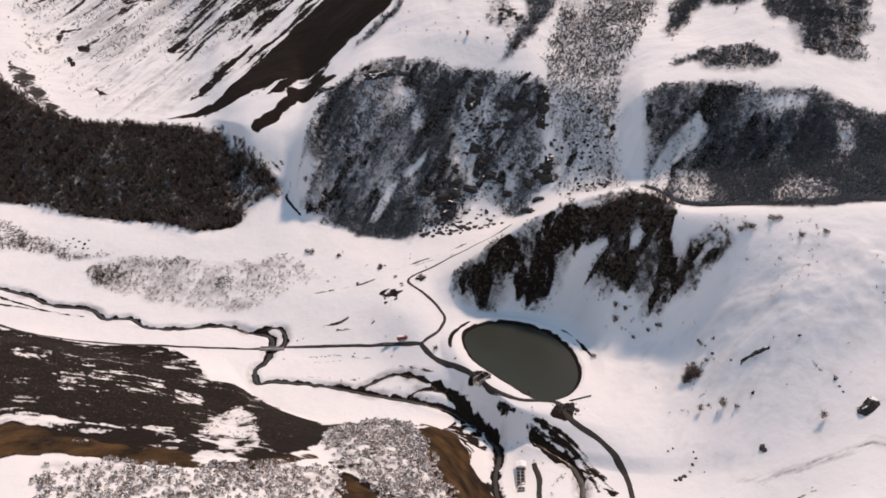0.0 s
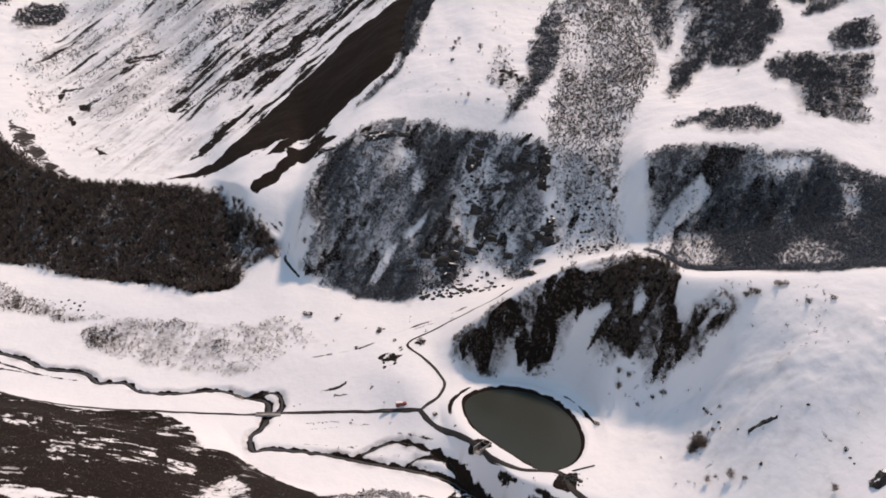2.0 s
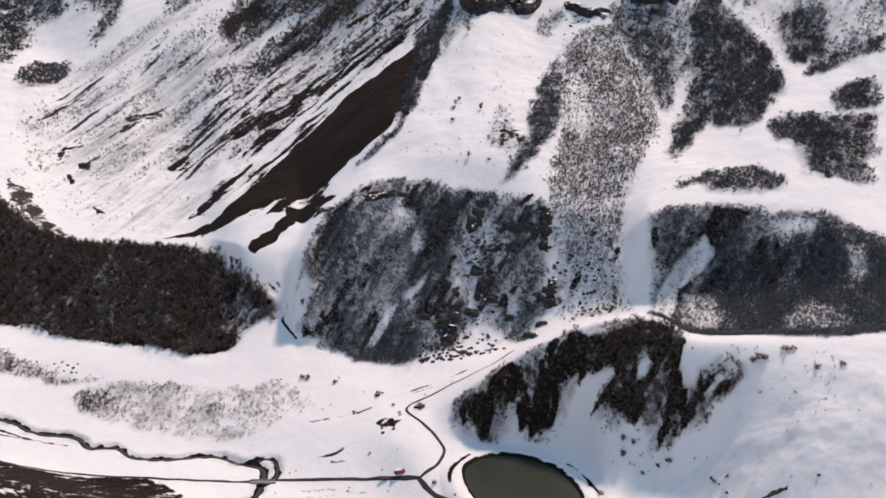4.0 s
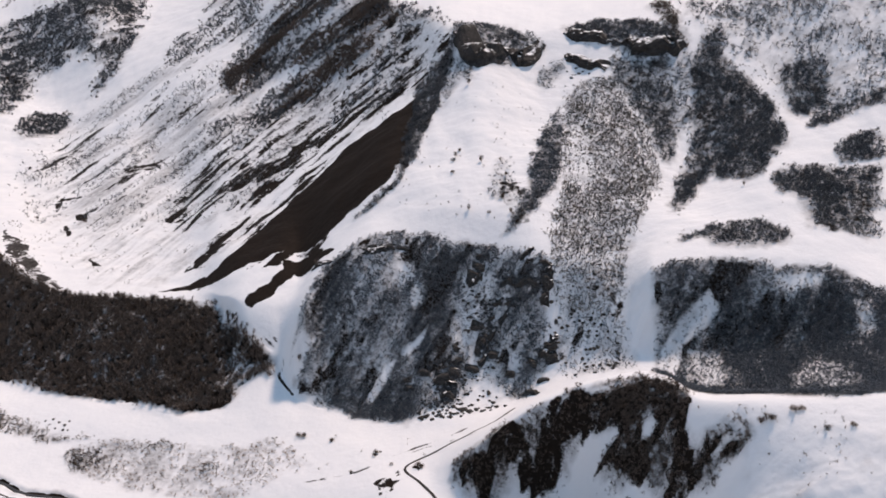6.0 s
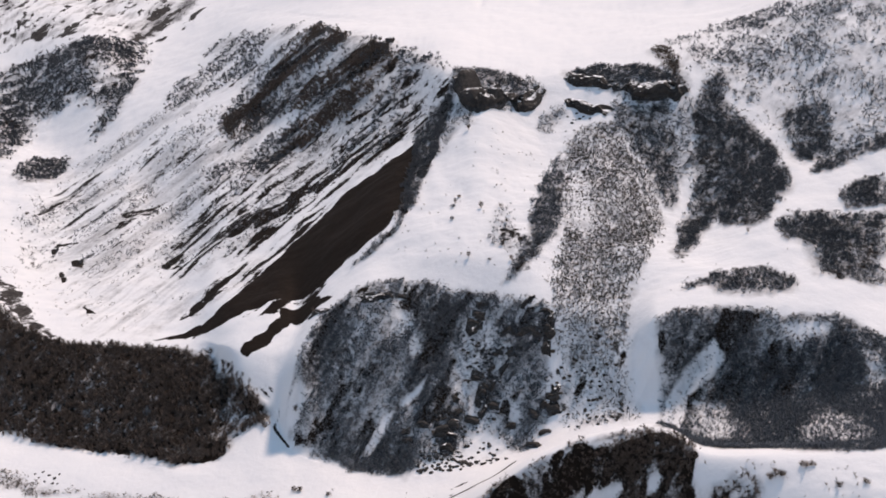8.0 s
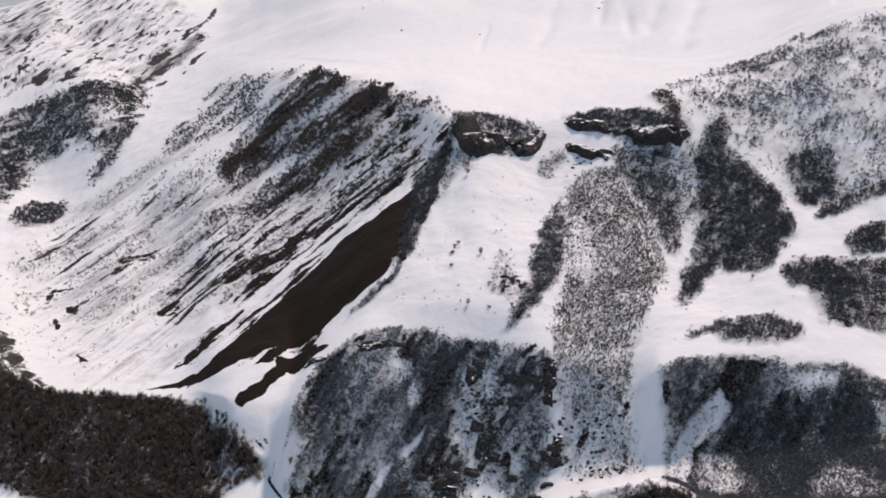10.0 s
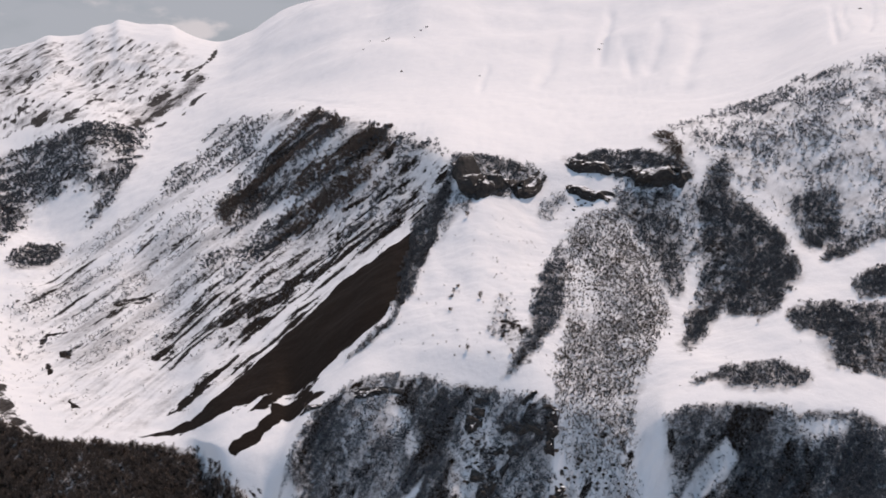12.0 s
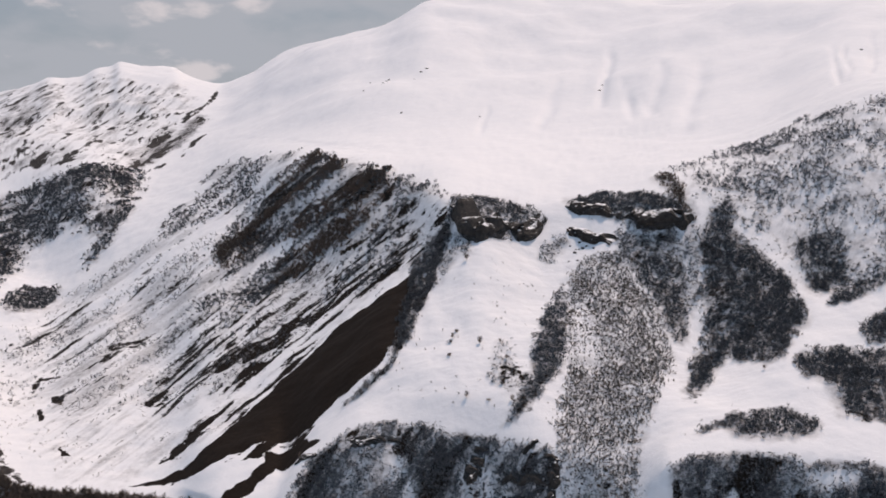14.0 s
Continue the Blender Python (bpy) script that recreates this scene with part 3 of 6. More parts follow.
wood('streaked brush under the plateau edge', [(-391, 1787), (-318, 1697), (-215, 1552), (-110, 1298), (-45, 1182), (1, 1075), (7, 1047), (-12, 1033), (-47, 1016), (-98, 1051), (-145, 1072), (-229, 1148), (-291, 1225), (-259, 1292), (-306, 1409), (-275, 1479), (-321, 1585)], 0.055, ground=0.08, streak=FALL_WIDE, tall=0.95, soft=24, vary=0.9, litter=0.08)
wood('scattered bushes below the plateau edge', [(-388, 1775), (-360, 1769), (-253, 1584), (-275, 1518), (-323, 1515), (-393, 1537), (-424, 1605), (-425, 1656), (-396, 1680)], 0.055, ground=0.12, litter=0.2, streak=FALL_WIDE, soft=16, vary=0.7, tall=0.95)
wood('brush along the edge of the dark gully', [(-60, 860), (-39, 879), (-37, 913), (-29, 965), (-25, 1002), (-31, 1029), (-20, 1039), (3, 1041), (7, 1051), (9, 1024), (-2, 1000), (-10, 963), (-21, 924), (-29, 895), (-39, 870), (-60, 853), (-75, 851)], 0.45, ground=0.65, tall=0.8, soft=5, litter=0.7)
wood('scattered bushes on the streaked slope', [(-546, 1330), (-563, 1461), (-521, 1544), (-440, 1554), (-372, 1552), (-306, 1409), (-104, 1104), (-23, 1073), (-12, 1033), (-94, 1015), (-194, 986), (-289, 1042), (-342, 1036), (-429, 1100)], 0.030, ground=0.06, litter=0.1, streak=FALL_DIP, tall=0.8, soft=30, vary=0.85)
wood('dark wood on the western shoulder', [(-816, 1917), (-734, 1906), (-679, 1883), (-638, 1870), (-593, 1912), (-548, 1922), (-527, 1856), (-517, 1772), (-501, 1686), (-510, 1643), (-516, 1621), (-528, 1591), (-537, 1591), (-538, 1636), (-535, 1667), (-568, 1686), (-614, 1715), (-625, 1692), (-665, 1700), (-664, 1630), (-663, 1549)], 0.14, ground=0.36, soft=20, vary=0.75, tall=0.95, litter=0.42)
wood('clump of bushes on the west slope', [(-628, 1515), (-624, 1575), (-574, 1575), (-555, 1534), (-565, 1487), (-596, 1467)], 0.13, ground=0.4, soft=12, litter=0.5)
wood('dark brown leafless trees on the knoll', [(7, 622), (8, 632), (26, 625), (41, 625), (52, 625), (67, 625), (82, 625), (92, 621), (103, 620), (117, 615), (127, 609), (123, 598), (114, 594), (99, 602), (87, 608), (78, 609), (77, 605), (64, 607), (57, 609), (56, 612), (45, 614), (26, 612), (12, 614)], 0.6, ground=1.0, tall=0.65, soft=7, vary=0.42, litter=0.7)
wood('leafless brown brush on the snowy side of the knoll', [(104, 620), (117, 616), (131, 612), (141, 603), (144, 587), (143, 575), (146, 569), (155, 564), (172, 554), (173, 550), (166, 548), (155, 553), (147, 554), (140, 555), (131, 559), (128, 564), (131, 567), (118, 576), (110, 579), (102, 587), (95, 592), (100, 595), (107, 595), (102, 606)], 0.75, ground=0.85, tall=0.65, soft=6, vary=0.5, litter=0.72)
shrub('low pale scrub on the valley floor', [(-276, 710), (-245, 714), (-166, 695), (-114, 696), (-94, 670), (-118, 657), (-146, 646), (-202, 658), (-240, 672), (-276, 692)], 0.12)
shrub('low brown scrub on the valley floor', [(-377, 779), (-347, 761), (-313, 742), (-294, 726), (-259, 716), (-296, 718), (-328, 733), (-361, 736)], 0.45)
shrub('clump of brown scrub on the valley floor', [(-277, 702), (-269, 708), (-250, 701), (-243, 688), (-253, 683), (-268, 688)], 0.6)
shrub('clump of brown scrub beside the forest foot', [(-172, 678), (-166, 682), (-157, 676), (-160, 669), (-169, 670)], 0.45)
shrub('line of brown scrub above the valley scrub', [(-242, 708), (-227, 712), (-194, 703), (-191, 698), (-220, 701)], 0.3)
shrub('snow-dusted shrubs on the near spur', [(-63, 454), (-45, 467), (-20, 472), (-7, 431), (12, 365), (-15, 327), (-35, 376), (-52, 385)], 0.20)
shrub('snow-dusted shrubs on the near slope', [(-168, 344), (-142, 352), (-108, 342), (-60, 385), (-48, 378), (-41, 307), (-152, 281)], 0.13)
shrub('dark heather on the near hillside', [(-327, 631), (-266, 601), (-189, 600), (-164, 576), (-148, 541), (-124, 542), (-87, 488), (-73, 482), (-79, 403), (-126, 408), (-161, 407), (-218, 401)], 0.12)
shrub('loose dark stones along the crest of the rib', [(117, 979), (131, 972), (130, 897), (120, 885), (112, 914)], 0.045)
shrub('loose dark stones at the foot of the rib', [(79, 756), (99, 749), (127, 732), (132, 698), (108, 699), (83, 724), (75, 736)], 0.049)
shrub('broken dark stones down the central cliff', [(14, 782), (34, 784), (38, 761), (45, 738), (29, 731), (18, 753)], 0.12)
shrub('fallen dark stones at the foot of the cliff', [(-11, 737), (7, 744), (50, 715), (41, 699), (-19, 702)], 0.10)
shrub('loose dark stones under the arched rock', [(115, 1029), (156, 1012), (148, 988), (113, 1004)], 0.045)
shrub('thin dark tufts on the open snowfield', [(-9, 1002), (91, 992), (93, 924), (67, 857), (51, 806), (-42, 819), (-40, 864), (-13, 949)], 0.007)
shrub('thin dark tufts on the wide west slope', [(-671, 1568), (-472, 1479), (-375, 1425), (-239, 1139), (-234, 930), (-320, 908), (-458, 1054)], 0.003)
shrub('thin dark tufts on the snowy terrace', [(184, 822), (261, 817), (343, 795), (317, 723), (284, 757), (200, 777), (161, 745)], 0.005)
shrub('thin dark tufts on the snowy hillside', [(101, 572), (171, 533), (251, 526), (246, 467), (163, 470), (130, 487), (112, 542)], 0.006)
shrub('dark tufts below the snowy crest', [(145, 589), (177, 563), (221, 545), (210, 510), (171, 543), (146, 562)], 0.05)
shrub('thin dark tufts under the knoll', [(60, 607), (82, 603), (118, 574), (131, 558), (146, 550), (151, 538), (123, 549), (100, 564), (82, 594)], 0.022)
shrub('thin dark tufts on the valley snow', [(-97, 703), (-10, 687), (-17, 582), (-94, 587), (-115, 636)], 0.003)
shrub('thin dark tufts beside the stream', [(-111, 598), (-16, 574), (16, 531), (-45, 551), (-107, 570)], 0.012)
shrub('thin dark tufts beside the brook', [(33, 510), (65, 486), (93, 448), (67, 438), (39, 487)], 0.03)
shrub('thin dark tufts above the west scarp', [(-488, 1105), (-367, 1038), (-251, 898), (-323, 891), (-404, 977)], 0.010)
shrub('dark tufts among stones below the rib', [(77, 815), (101, 832), (132, 730), (135, 696), (88, 723), (73, 752)], 0.05)
shrub('thin dark tufts on the upper snow', [(242, 1055), (322, 1009), (275, 870), (278, 976)], 0.02)
wood('dark brush along the plateau lip', [(-115, 1287), (-51, 1192), (3, 1070), (-6, 1048), (-42, 1072), (-81, 1111), (-53, 1124), (-56, 1177)], 0.09, ground=0.3, streak=FALL_WIDE, tall=0.95, soft=18, vary=0.8, litter=0.32)
wood('brush on the edge of the spur', [(319, 857), (333, 878), (347, 882), (364, 880), (350, 846), (320, 844)], 0.6, ground=0.45, tall=0.7, soft=7)
wood('thin grey brush in the head of the gully', [(211, 1007), (225, 1010), (231, 995), (224, 970), (210, 937), (204, 926), (210, 976)], 0.3, ground=0.2, tall=0.6, soft=8, litter=0.35)
wood('brush hanging under the western rock band', [(-6, 1004), (7, 1013), (12, 1025), (30, 1011), (27, 994), (17, 998), (9, 989), (-1, 973)], 0.2, ground=0.3, tall=0.7, soft=8, litter=0.35)
wood('thin brush beside the arched rock', [(88, 1012), (95, 1031), (114, 1038), (118, 1028), (107, 1018), (95, 1003)], 0.25, ground=0.2, tall=0.6, soft=8, litter=0.3)
wood('thin brush above the cliff edge', [(35, 846), (47, 887), (54, 883), (54, 852), (59, 821), (47, 824)], 0.12, ground=0.2, tall=0.6, soft=8, litter=0.2)
patch("litter", [(-86, 727), (-83, 749), (-56, 773), (-38, 784), (-33, 780), (-47, 763), (-60, 747), (-68, 725)], 0.72, soft=9, streak=CLIFF_DIP, vary=0.35)
wood('dark leafless brush in bands down the cliff', [(-86, 727), (-83, 749), (-56, 773), (-38, 784), (-33, 780), (-47, 763), (-60, 747), (-68, 725)], 0.5, ground=0.45, streak=CLIFF_DIP, tall=0.62, soft=8, vary=0.35)
patch("litter", [(-26, 749), (-18, 768), (3, 798), (16, 795), (3, 771), (-8, 750), (-19, 739)], 0.72, soft=9, streak=CLIFF_DIP, vary=0.35)
wood('dark leafless brush in bands down the cliff', [(-26, 749), (-18, 768), (3, 798), (16, 795), (3, 771), (-8, 750), (-19, 739)], 0.5, ground=0.45, streak=CLIFF_DIP, tall=0.62, soft=8, vary=0.35)
patch("litter", [(49, 772), (62, 769), (71, 749), (73, 734), (62, 731), (53, 750)], 0.72, soft=9, streak=CLIFF_DIP, vary=0.35)
wood('dark leafless brush in bands down the cliff', [(49, 772), (62, 769), (71, 749), (73, 734), (62, 731), (53, 750)], 0.5, ground=0.45, streak=CLIFF_DIP, tall=0.62, soft=8, vary=0.35)
patch("litter", [(-109, 759), (-95, 786), (-73, 802), (-63, 797), (-79, 780), (-96, 758)], 0.72, soft=9, streak=CLIFF_DIP, vary=0.35)
wood('dark leafless brush in bands down the cliff', [(-109, 759), (-95, 786), (-73, 802), (-63, 797), (-79, 780), (-96, 758)], 0.5, ground=0.45, streak=CLIFF_DIP, tall=0.62, soft=8, vary=0.35)
patch("litter", [(-57, 716), (-42, 734), (-19, 739), (-17, 724), (-26, 704)], 0.72, soft=9, streak=CLIFF_DIP, vary=0.35)
wood('dark leafless brush in bands down the cliff', [(-57, 716), (-42, 734), (-19, 739), (-17, 724), (-26, 704)], 0.5, ground=0.45, streak=CLIFF_DIP, tall=0.62, soft=8, vary=0.35)
patch("litter", [(154, 726), (175, 732), (192, 734), (187, 724), (166, 713), (154, 707)], 0.72, soft=9, streak=CLIFF_DIP, vary=0.35)
wood('dark leafless brush in bands down the cliff', [(154, 726), (175, 732), (192, 734), (187, 724), (166, 713), (154, 707)], 0.5, ground=0.45, streak=CLIFF_DIP, tall=0.62, soft=8, vary=0.35)
patch("litter", [(193, 716), (216, 727), (234, 709), (223, 687), (199, 670), (179, 683)], 0.72, soft=9, streak=CLIFF_DIP, vary=0.35)
wood('dark leafless brush in bands down the cliff', [(193, 716), (216, 727), (234, 709), (223, 687), (199, 670), (179, 683)], 0.5, ground=0.45, streak=CLIFF_DIP, tall=0.62, soft=8, vary=0.35)
patch("litter", [(246, 714), (281, 711), (275, 669), (252, 667)], 0.72, soft=9, streak=CLIFF_DIP, vary=0.35)
wood('dark leafless brush in bands down the cliff', [(246, 714), (281, 711), (275, 669), (252, 667)], 0.5, ground=0.45, streak=CLIFF_DIP, tall=0.62, soft=8, vary=0.35)
patch("litter", [(292, 692), (320, 680), (289, 596), (269, 609)], 0.72, soft=9, streak=CLIFF_DIP, vary=0.35)
wood('dark leafless brush in bands down the cliff', [(292, 692), (320, 680), (289, 596), (269, 609)], 0.5, ground=0.45, streak=CLIFF_DIP, tall=0.62, soft=8, vary=0.35)
wood('dark dense brush at the plateau edge', [(-259, 1434), (-234, 1466), (-202, 1465), (-167, 1429), (-125, 1313), (-58, 1201), (-49, 1151), (-53, 1107), (-82, 1117), (-107, 1132), (-133, 1151), (-182, 1192), (-195, 1235), (-162, 1234), (-193, 1305), (-249, 1310), (-272, 1319), (-297, 1400)], 0.17, ground=0.36, streak=FALL_WIDE, tall=1.0, soft=18, vary=0.85, litter=0.46)
patch("bare", [(-246, 872), (-217, 879), (-195, 876), (-177, 895), (-158, 930), (-138, 957), (-113, 974), (-92, 992), (-67, 996), (-41, 1001), (-23, 1012), (-24, 971), (-30, 923), (-36, 901), (-52, 874), (-68, 870), (-83, 867), (-100, 860), (-124, 867), (-146, 868), (-164, 868), (-185, 863), (-211, 872)], 1.0, soft=5, streak=FALL_DIP, vary=0.32, size=5.0)
patch("bare", [(-162, 808), (-157, 817), (-145, 828), (-133, 841), (-135, 853), (-106, 855), (-87, 826), (-102, 825), (-122, 833), (-141, 807), (-154, 801)], 1.0, soft=4, streak=FALL_DIP, vary=0.35, size=4.0)
patch("bare", [(-237, 874), (-196, 873), (-167, 877), (-136, 864), (-162, 848), (-186, 846), (-163, 857), (-193, 856)], 0.5, soft=5, streak=FALL_DIP, vary=0.8, size=3.0)
patch("bare", [(-229, 905), (-210, 968), (-180, 1023), (-143, 1059), (-102, 1084), (-57, 1081), (-1, 1059), (5, 1039), (-22, 1029), (-92, 992), (-138, 957), (-177, 895)], 0.45, soft=14, streak=FALL_DIP, vary=0.85, size=3.4)
patch("bare", [(-299, 1074), (-290, 1149), (-247, 1175), (-195, 1235), (-107, 1141), (-35, 1101), (-1, 1059), (-102, 1084), (-180, 1023), (-210, 968), (-237, 934)], 0.27, soft=22, streak=FALL_DIP, vary=0.85, size=3.4)
patch("bare", [(-229, 1036), (-219, 1054), (-188, 1063), (-159, 1053), (-157, 1075), (-138, 1060), (-148, 1024), (-180, 1023), (-207, 1023)], 0.7, soft=5, streak=FALL_DIP, vary=0.5, size=4.0)
patch("bare", [(-401, 1060), (-435, 1278), (-383, 1359), (-312, 1369), (-284, 1406), (-195, 1235), (-247, 1175), (-290, 1149), (-299, 1074), (-269, 941), (-305, 905)], 0.08, soft=30, streak=FALL_DIP, vary=0.5, size=2.6)
patch("litter", [(-401, 1060), (-435, 1278), (-383, 1359), (-312, 1369), (-107, 1141), (-1, 1059), (-92, 992), (-177, 895), (-229, 905), (-267, 892), (-312, 899)], 0.05, soft=30, streak=FALL_DIP, vary=0.42, size=3.0)
patch("bare", [(-382, 1196), (-393, 1256), (-345, 1254), (-333, 1232), (-363, 1215), (-369, 1185)], 0.55, soft=6, vary=0.6, size=4.0)
patch("bare", [(-243, 874), (-214, 881), (-181, 866), (-161, 880), (-139, 886), (-118, 884), (-131, 867), (-157, 858), (-183, 852), (-215, 867)], 1.0, soft=3, streak=FALL_DIP, vary=0.3, size=3.0)
patch("bare", [(-151, 848), (-143, 861), (-119, 878), (-96, 857), (-104, 849), (-126, 861), (-137, 845)], 0.75, soft=3, streak=FALL_DIP, vary=0.5, size=3.0)
patch("bare", [(-328, 635), (-270, 610), (-190, 604), (-165, 582), (-148, 541), (-126, 549), (-93, 524), (-70, 486), (-63, 428), (-75, 382), (-83, 356), (-109, 345), (-143, 354), (-196, 354)], 1.02, soft=4, streak=HEATH_DIP, vary=0.7, size=2.2)
patch("litter", [(-325, 627), (-266, 601), (-189, 600), (-164, 576), (-148, 541), (-124, 542), (-88, 493), (-73, 482), (-77, 393), (-110, 351), (-144, 358), (-198, 359)], 0.5, soft=5, streak=HEATH_DIP, vary=0.6, size=3.0)
patch("grass", [(-216, 397), (-168, 377), (-121, 364), (-111, 345), (-142, 352), (-167, 356), (-197, 355)], 0.85, soft=4, streak=HEATH_DIP, vary=0.5)
patch("grass", [(-139, 374), (-114, 366), (-91, 361), (-63, 410), (-61, 397), (-86, 350), (-111, 343)], 0.7, soft=3, streak=HEATH_DIP, vary=0.5, size=4.0)
patch("bare", [(-107, 459), (-106, 503), (-74, 486), (-55, 468), (-63, 454), (-65, 421), (-77, 381)], 0.8, soft=3, vary=0.45, size=5.0)
patch("bare", [(-16, 468), (6, 526), (20, 518), (32, 491), (36, 435), (26, 432), (15, 478), (2, 477)], 0.55, soft=3, vary=0.7, size=3.0)
patch("grass", [(-15, 461), (2, 507), (18, 468), (29, 434), (4, 382), (-7, 408)], 0.95, soft=4, vary=0.35)
patch("grass", [(-51, 381), (-37, 372), (-24, 356), (-45, 344)], 0.9, soft=4, vary=0.35)
patch("bare", [(-49, 384), (-38, 377), (-24, 371), (-20, 359), (-45, 345)], 0.85, soft=3, vary=0.5, size=4.0)
patch("snow", [(-125, 452), (-119, 496), (-99, 452), (-87, 400), (-89, 364), (-106, 350), (-112, 360), (-104, 385), (-119, 392), (-120, 416)], 0.66, soft=5, vary=0.55, size=5.0)
patch("snow", [(-276, 557), (-263, 567), (-241, 548), (-241, 522), (-257, 522)], 0.32, soft=6, streak=HEATH_DIP, vary=0.8, size=2.6)
patch("snow", [(-228, 503), (-221, 540), (-191, 533), (-165, 516), (-156, 474), (-183, 472), (-205, 458)], 0.22, soft=7, streak=HEATH_DIP, vary=0.8, size=2.6)
patch("snow", [(-225, 417), (-199, 410), (-176, 399), (-151, 403), (-133, 416), (-128, 398), (-158, 384), (-187, 386), (-217, 400)], 0.55, soft=4, streak=HEATH_DIP, vary=0.6, size=3.0)
patch("snow", [(-183, 370), (-160, 376), (-157, 367), (-181, 365)], 0.6, soft=2)
patch("snow", [(-159, 505), (-141, 510), (-136, 479), (-149, 471)], 0.4, soft=4, streak=HEATH_DIP, vary=0.7, size=2.6)
patch("snow", [(-188, 575), (-172, 592), (-154, 553), (-144, 522), (-161, 535), (-176, 552)], 0.4, soft=3, streak=HEATH_DIP, vary=0.5, size=2.6)
patch("snow", [(19, 493), (29, 492), (28, 468), (21, 452), (15, 460)], 0.8, soft=2)
patch("snow", [(-86, 770), (-107, 746), (-115, 749), (-120, 759), (-100, 756)], 0.9, soft=2)
patch("snow", [(-32, 748), (-11, 758), (-16, 750), (-28, 745)], 1.0, soft=2)
patch("snow", [(-59, 725), (-44, 743), (-35, 744), (-40, 736), (-51, 725)], 0.8, soft=2)
patch("snow", [(-21, 782), (-14, 772), (-22, 767), (-26, 776)], 0.8, soft=2)
patch("snow", [(7, 772), (29, 766), (29, 737), (42, 735), (46, 717), (31, 732), (20, 735), (7, 750)], 0.7, soft=6, vary=0.5, size=5.0)
patch("snow", [(14, 787), (34, 788), (39, 767), (25, 766), (15, 772)], 0.6, soft=5, vary=0.6, size=4.0)
patch("snow", [(3, 714), (25, 733), (53, 717), (72, 728), (76, 720), (55, 693), (29, 707)], 0.6, soft=6, vary=0.6, size=5.0)
patch("snow", [(47, 740), (56, 739), (57, 720), (48, 718)], 0.6, soft=4, vary=0.5, size=5.0)
patch("snow", [(-43, 797), (-25, 796), (-22, 783), (-36, 782)], 0.6, soft=4, vary=0.6, size=4.0)
patch("snow", [(-28, 734), (-6, 733), (3, 712), (-21, 713)], 0.4, soft=5)
patch("snow", [(191, 726), (196, 719), (170, 705), (134, 616), (154, 707), (174, 718)], 0.9, soft=2)
patch("snow", [(221, 631), (234, 651), (248, 660), (254, 639), (258, 609), (236, 560), (223, 563), (227, 611), (194, 567)], 0.65, soft=9, vary=0.5, size=6.0)
patch("snow", [(171, 695), (184, 704), (193, 697), (189, 655), (175, 650), (164, 672)], 0.65, soft=9, vary=0.5, size=6.0)
patch("snow", [(238, 724), (256, 725), (271, 719), (262, 714), (243, 716)], 0.8, soft=5, vary=0.5, size=5.0)
patch("snow", [(-185, 799), (-161, 787), (-144, 767), (-157, 754), (-174, 756)], 0.4, soft=6, vary=0.6, size=5.0)
patch("snow", [(236, 728), (271, 722), (255, 717), (235, 717)], 0.5, soft=4)
patch("snow", [(282, 695), (293, 694), (288, 669), (278, 671)], 0.6, soft=4)
patch("snow", [(82, 606), (89, 606), (97, 603), (105, 598), (106, 595), (98, 596), (94, 596), (85, 602)], 1.0, soft=2)
patch("snow", [(119, 588), (122, 593), (127, 594), (129, 590), (124, 587)], 0.9, soft=2)
patch("snow", [(145, 581), (151, 573), (151, 560), (144, 566)], 0.6, soft=4, vary=0.6, size=5.0)
patch("snow", [(89, 621), (103, 619), (120, 614), (117, 613), (103, 615), (92, 619)], 0.9, soft=2, vary=0.4, size=4.0)
patch("snow", [(153, 559), (161, 558), (171, 554), (169, 553), (160, 555)], 0.8, soft=2, vary=0.5, size=4.0)
patch("snow", [(6, 629), (29, 622), (56, 624), (85, 623), (89, 620), (56, 622), (29, 619)], 0.22, soft=3, vary=0.6, size=3.0)
patch("snow", [(-584, 1765), (-558, 1787), (-538, 1745), (-564, 1726)], 0.8, soft=14, vary=0.4)
patch("snow", [(104, 897), (113, 942), (126, 951), (126, 910), (124, 861), (115, 843), (104, 860)], 0.7, soft=8, vary=0.6, size=5.0)
patch("snow", [(119, 990), (139, 997), (149, 1009), (132, 1017), (110, 1002)], 0.5, soft=8, vary=0.6, size=5.0)
patch("snow", [(92, 777), (135, 782), (133, 768), (91, 770)], 0.45, soft=6)
patch("bare", [(55, 492), (63, 487), (74, 475), (88, 458), (97, 441), (90, 437), (79, 459), (67, 477), (57, 488)], 0.42, soft=2, streak=BROOK_DIP, vary=0.85, size=1.6)
patch("bare", [(52, 490), (57, 486), (66, 477), (72, 474), (73, 470), (65, 469), (59, 477), (52, 487)], 0.95, soft=1.5, vary=0.3, size=3.0)
patch("litter", [(160, 436), (173, 433), (194, 428), (210, 427), (238, 430), (237, 427), (211, 423), (196, 424), (173, 430)], 0.45, soft=5, streak=TRACK_DIP, vary=0.7, size=1.6)
patch("bare", [(6, 540), (23, 523), (46, 497), (55, 487), (58, 478), (49, 490), (36, 503), (20, 522)], 0.3, soft=3, streak=BROOK_DIP, vary=0.8, size=2.0)
patch("bare", [(68, 503), (79, 503), (76, 489), (71, 488), (63, 492)], 0.9, soft=1.5, vary=0.3, size=4.0)
patch("bare", [(20, 537), (29, 538), (30, 528), (21, 527), (15, 533)], 0.85, soft=1.5, vary=0.3, size=4.0)
patch("bare", [(-46, 637), (-28, 649), (-16, 649), (-12, 642), (-28, 633), (-37, 616)], 0.45, soft=2, vary=0.7, size=5.0)
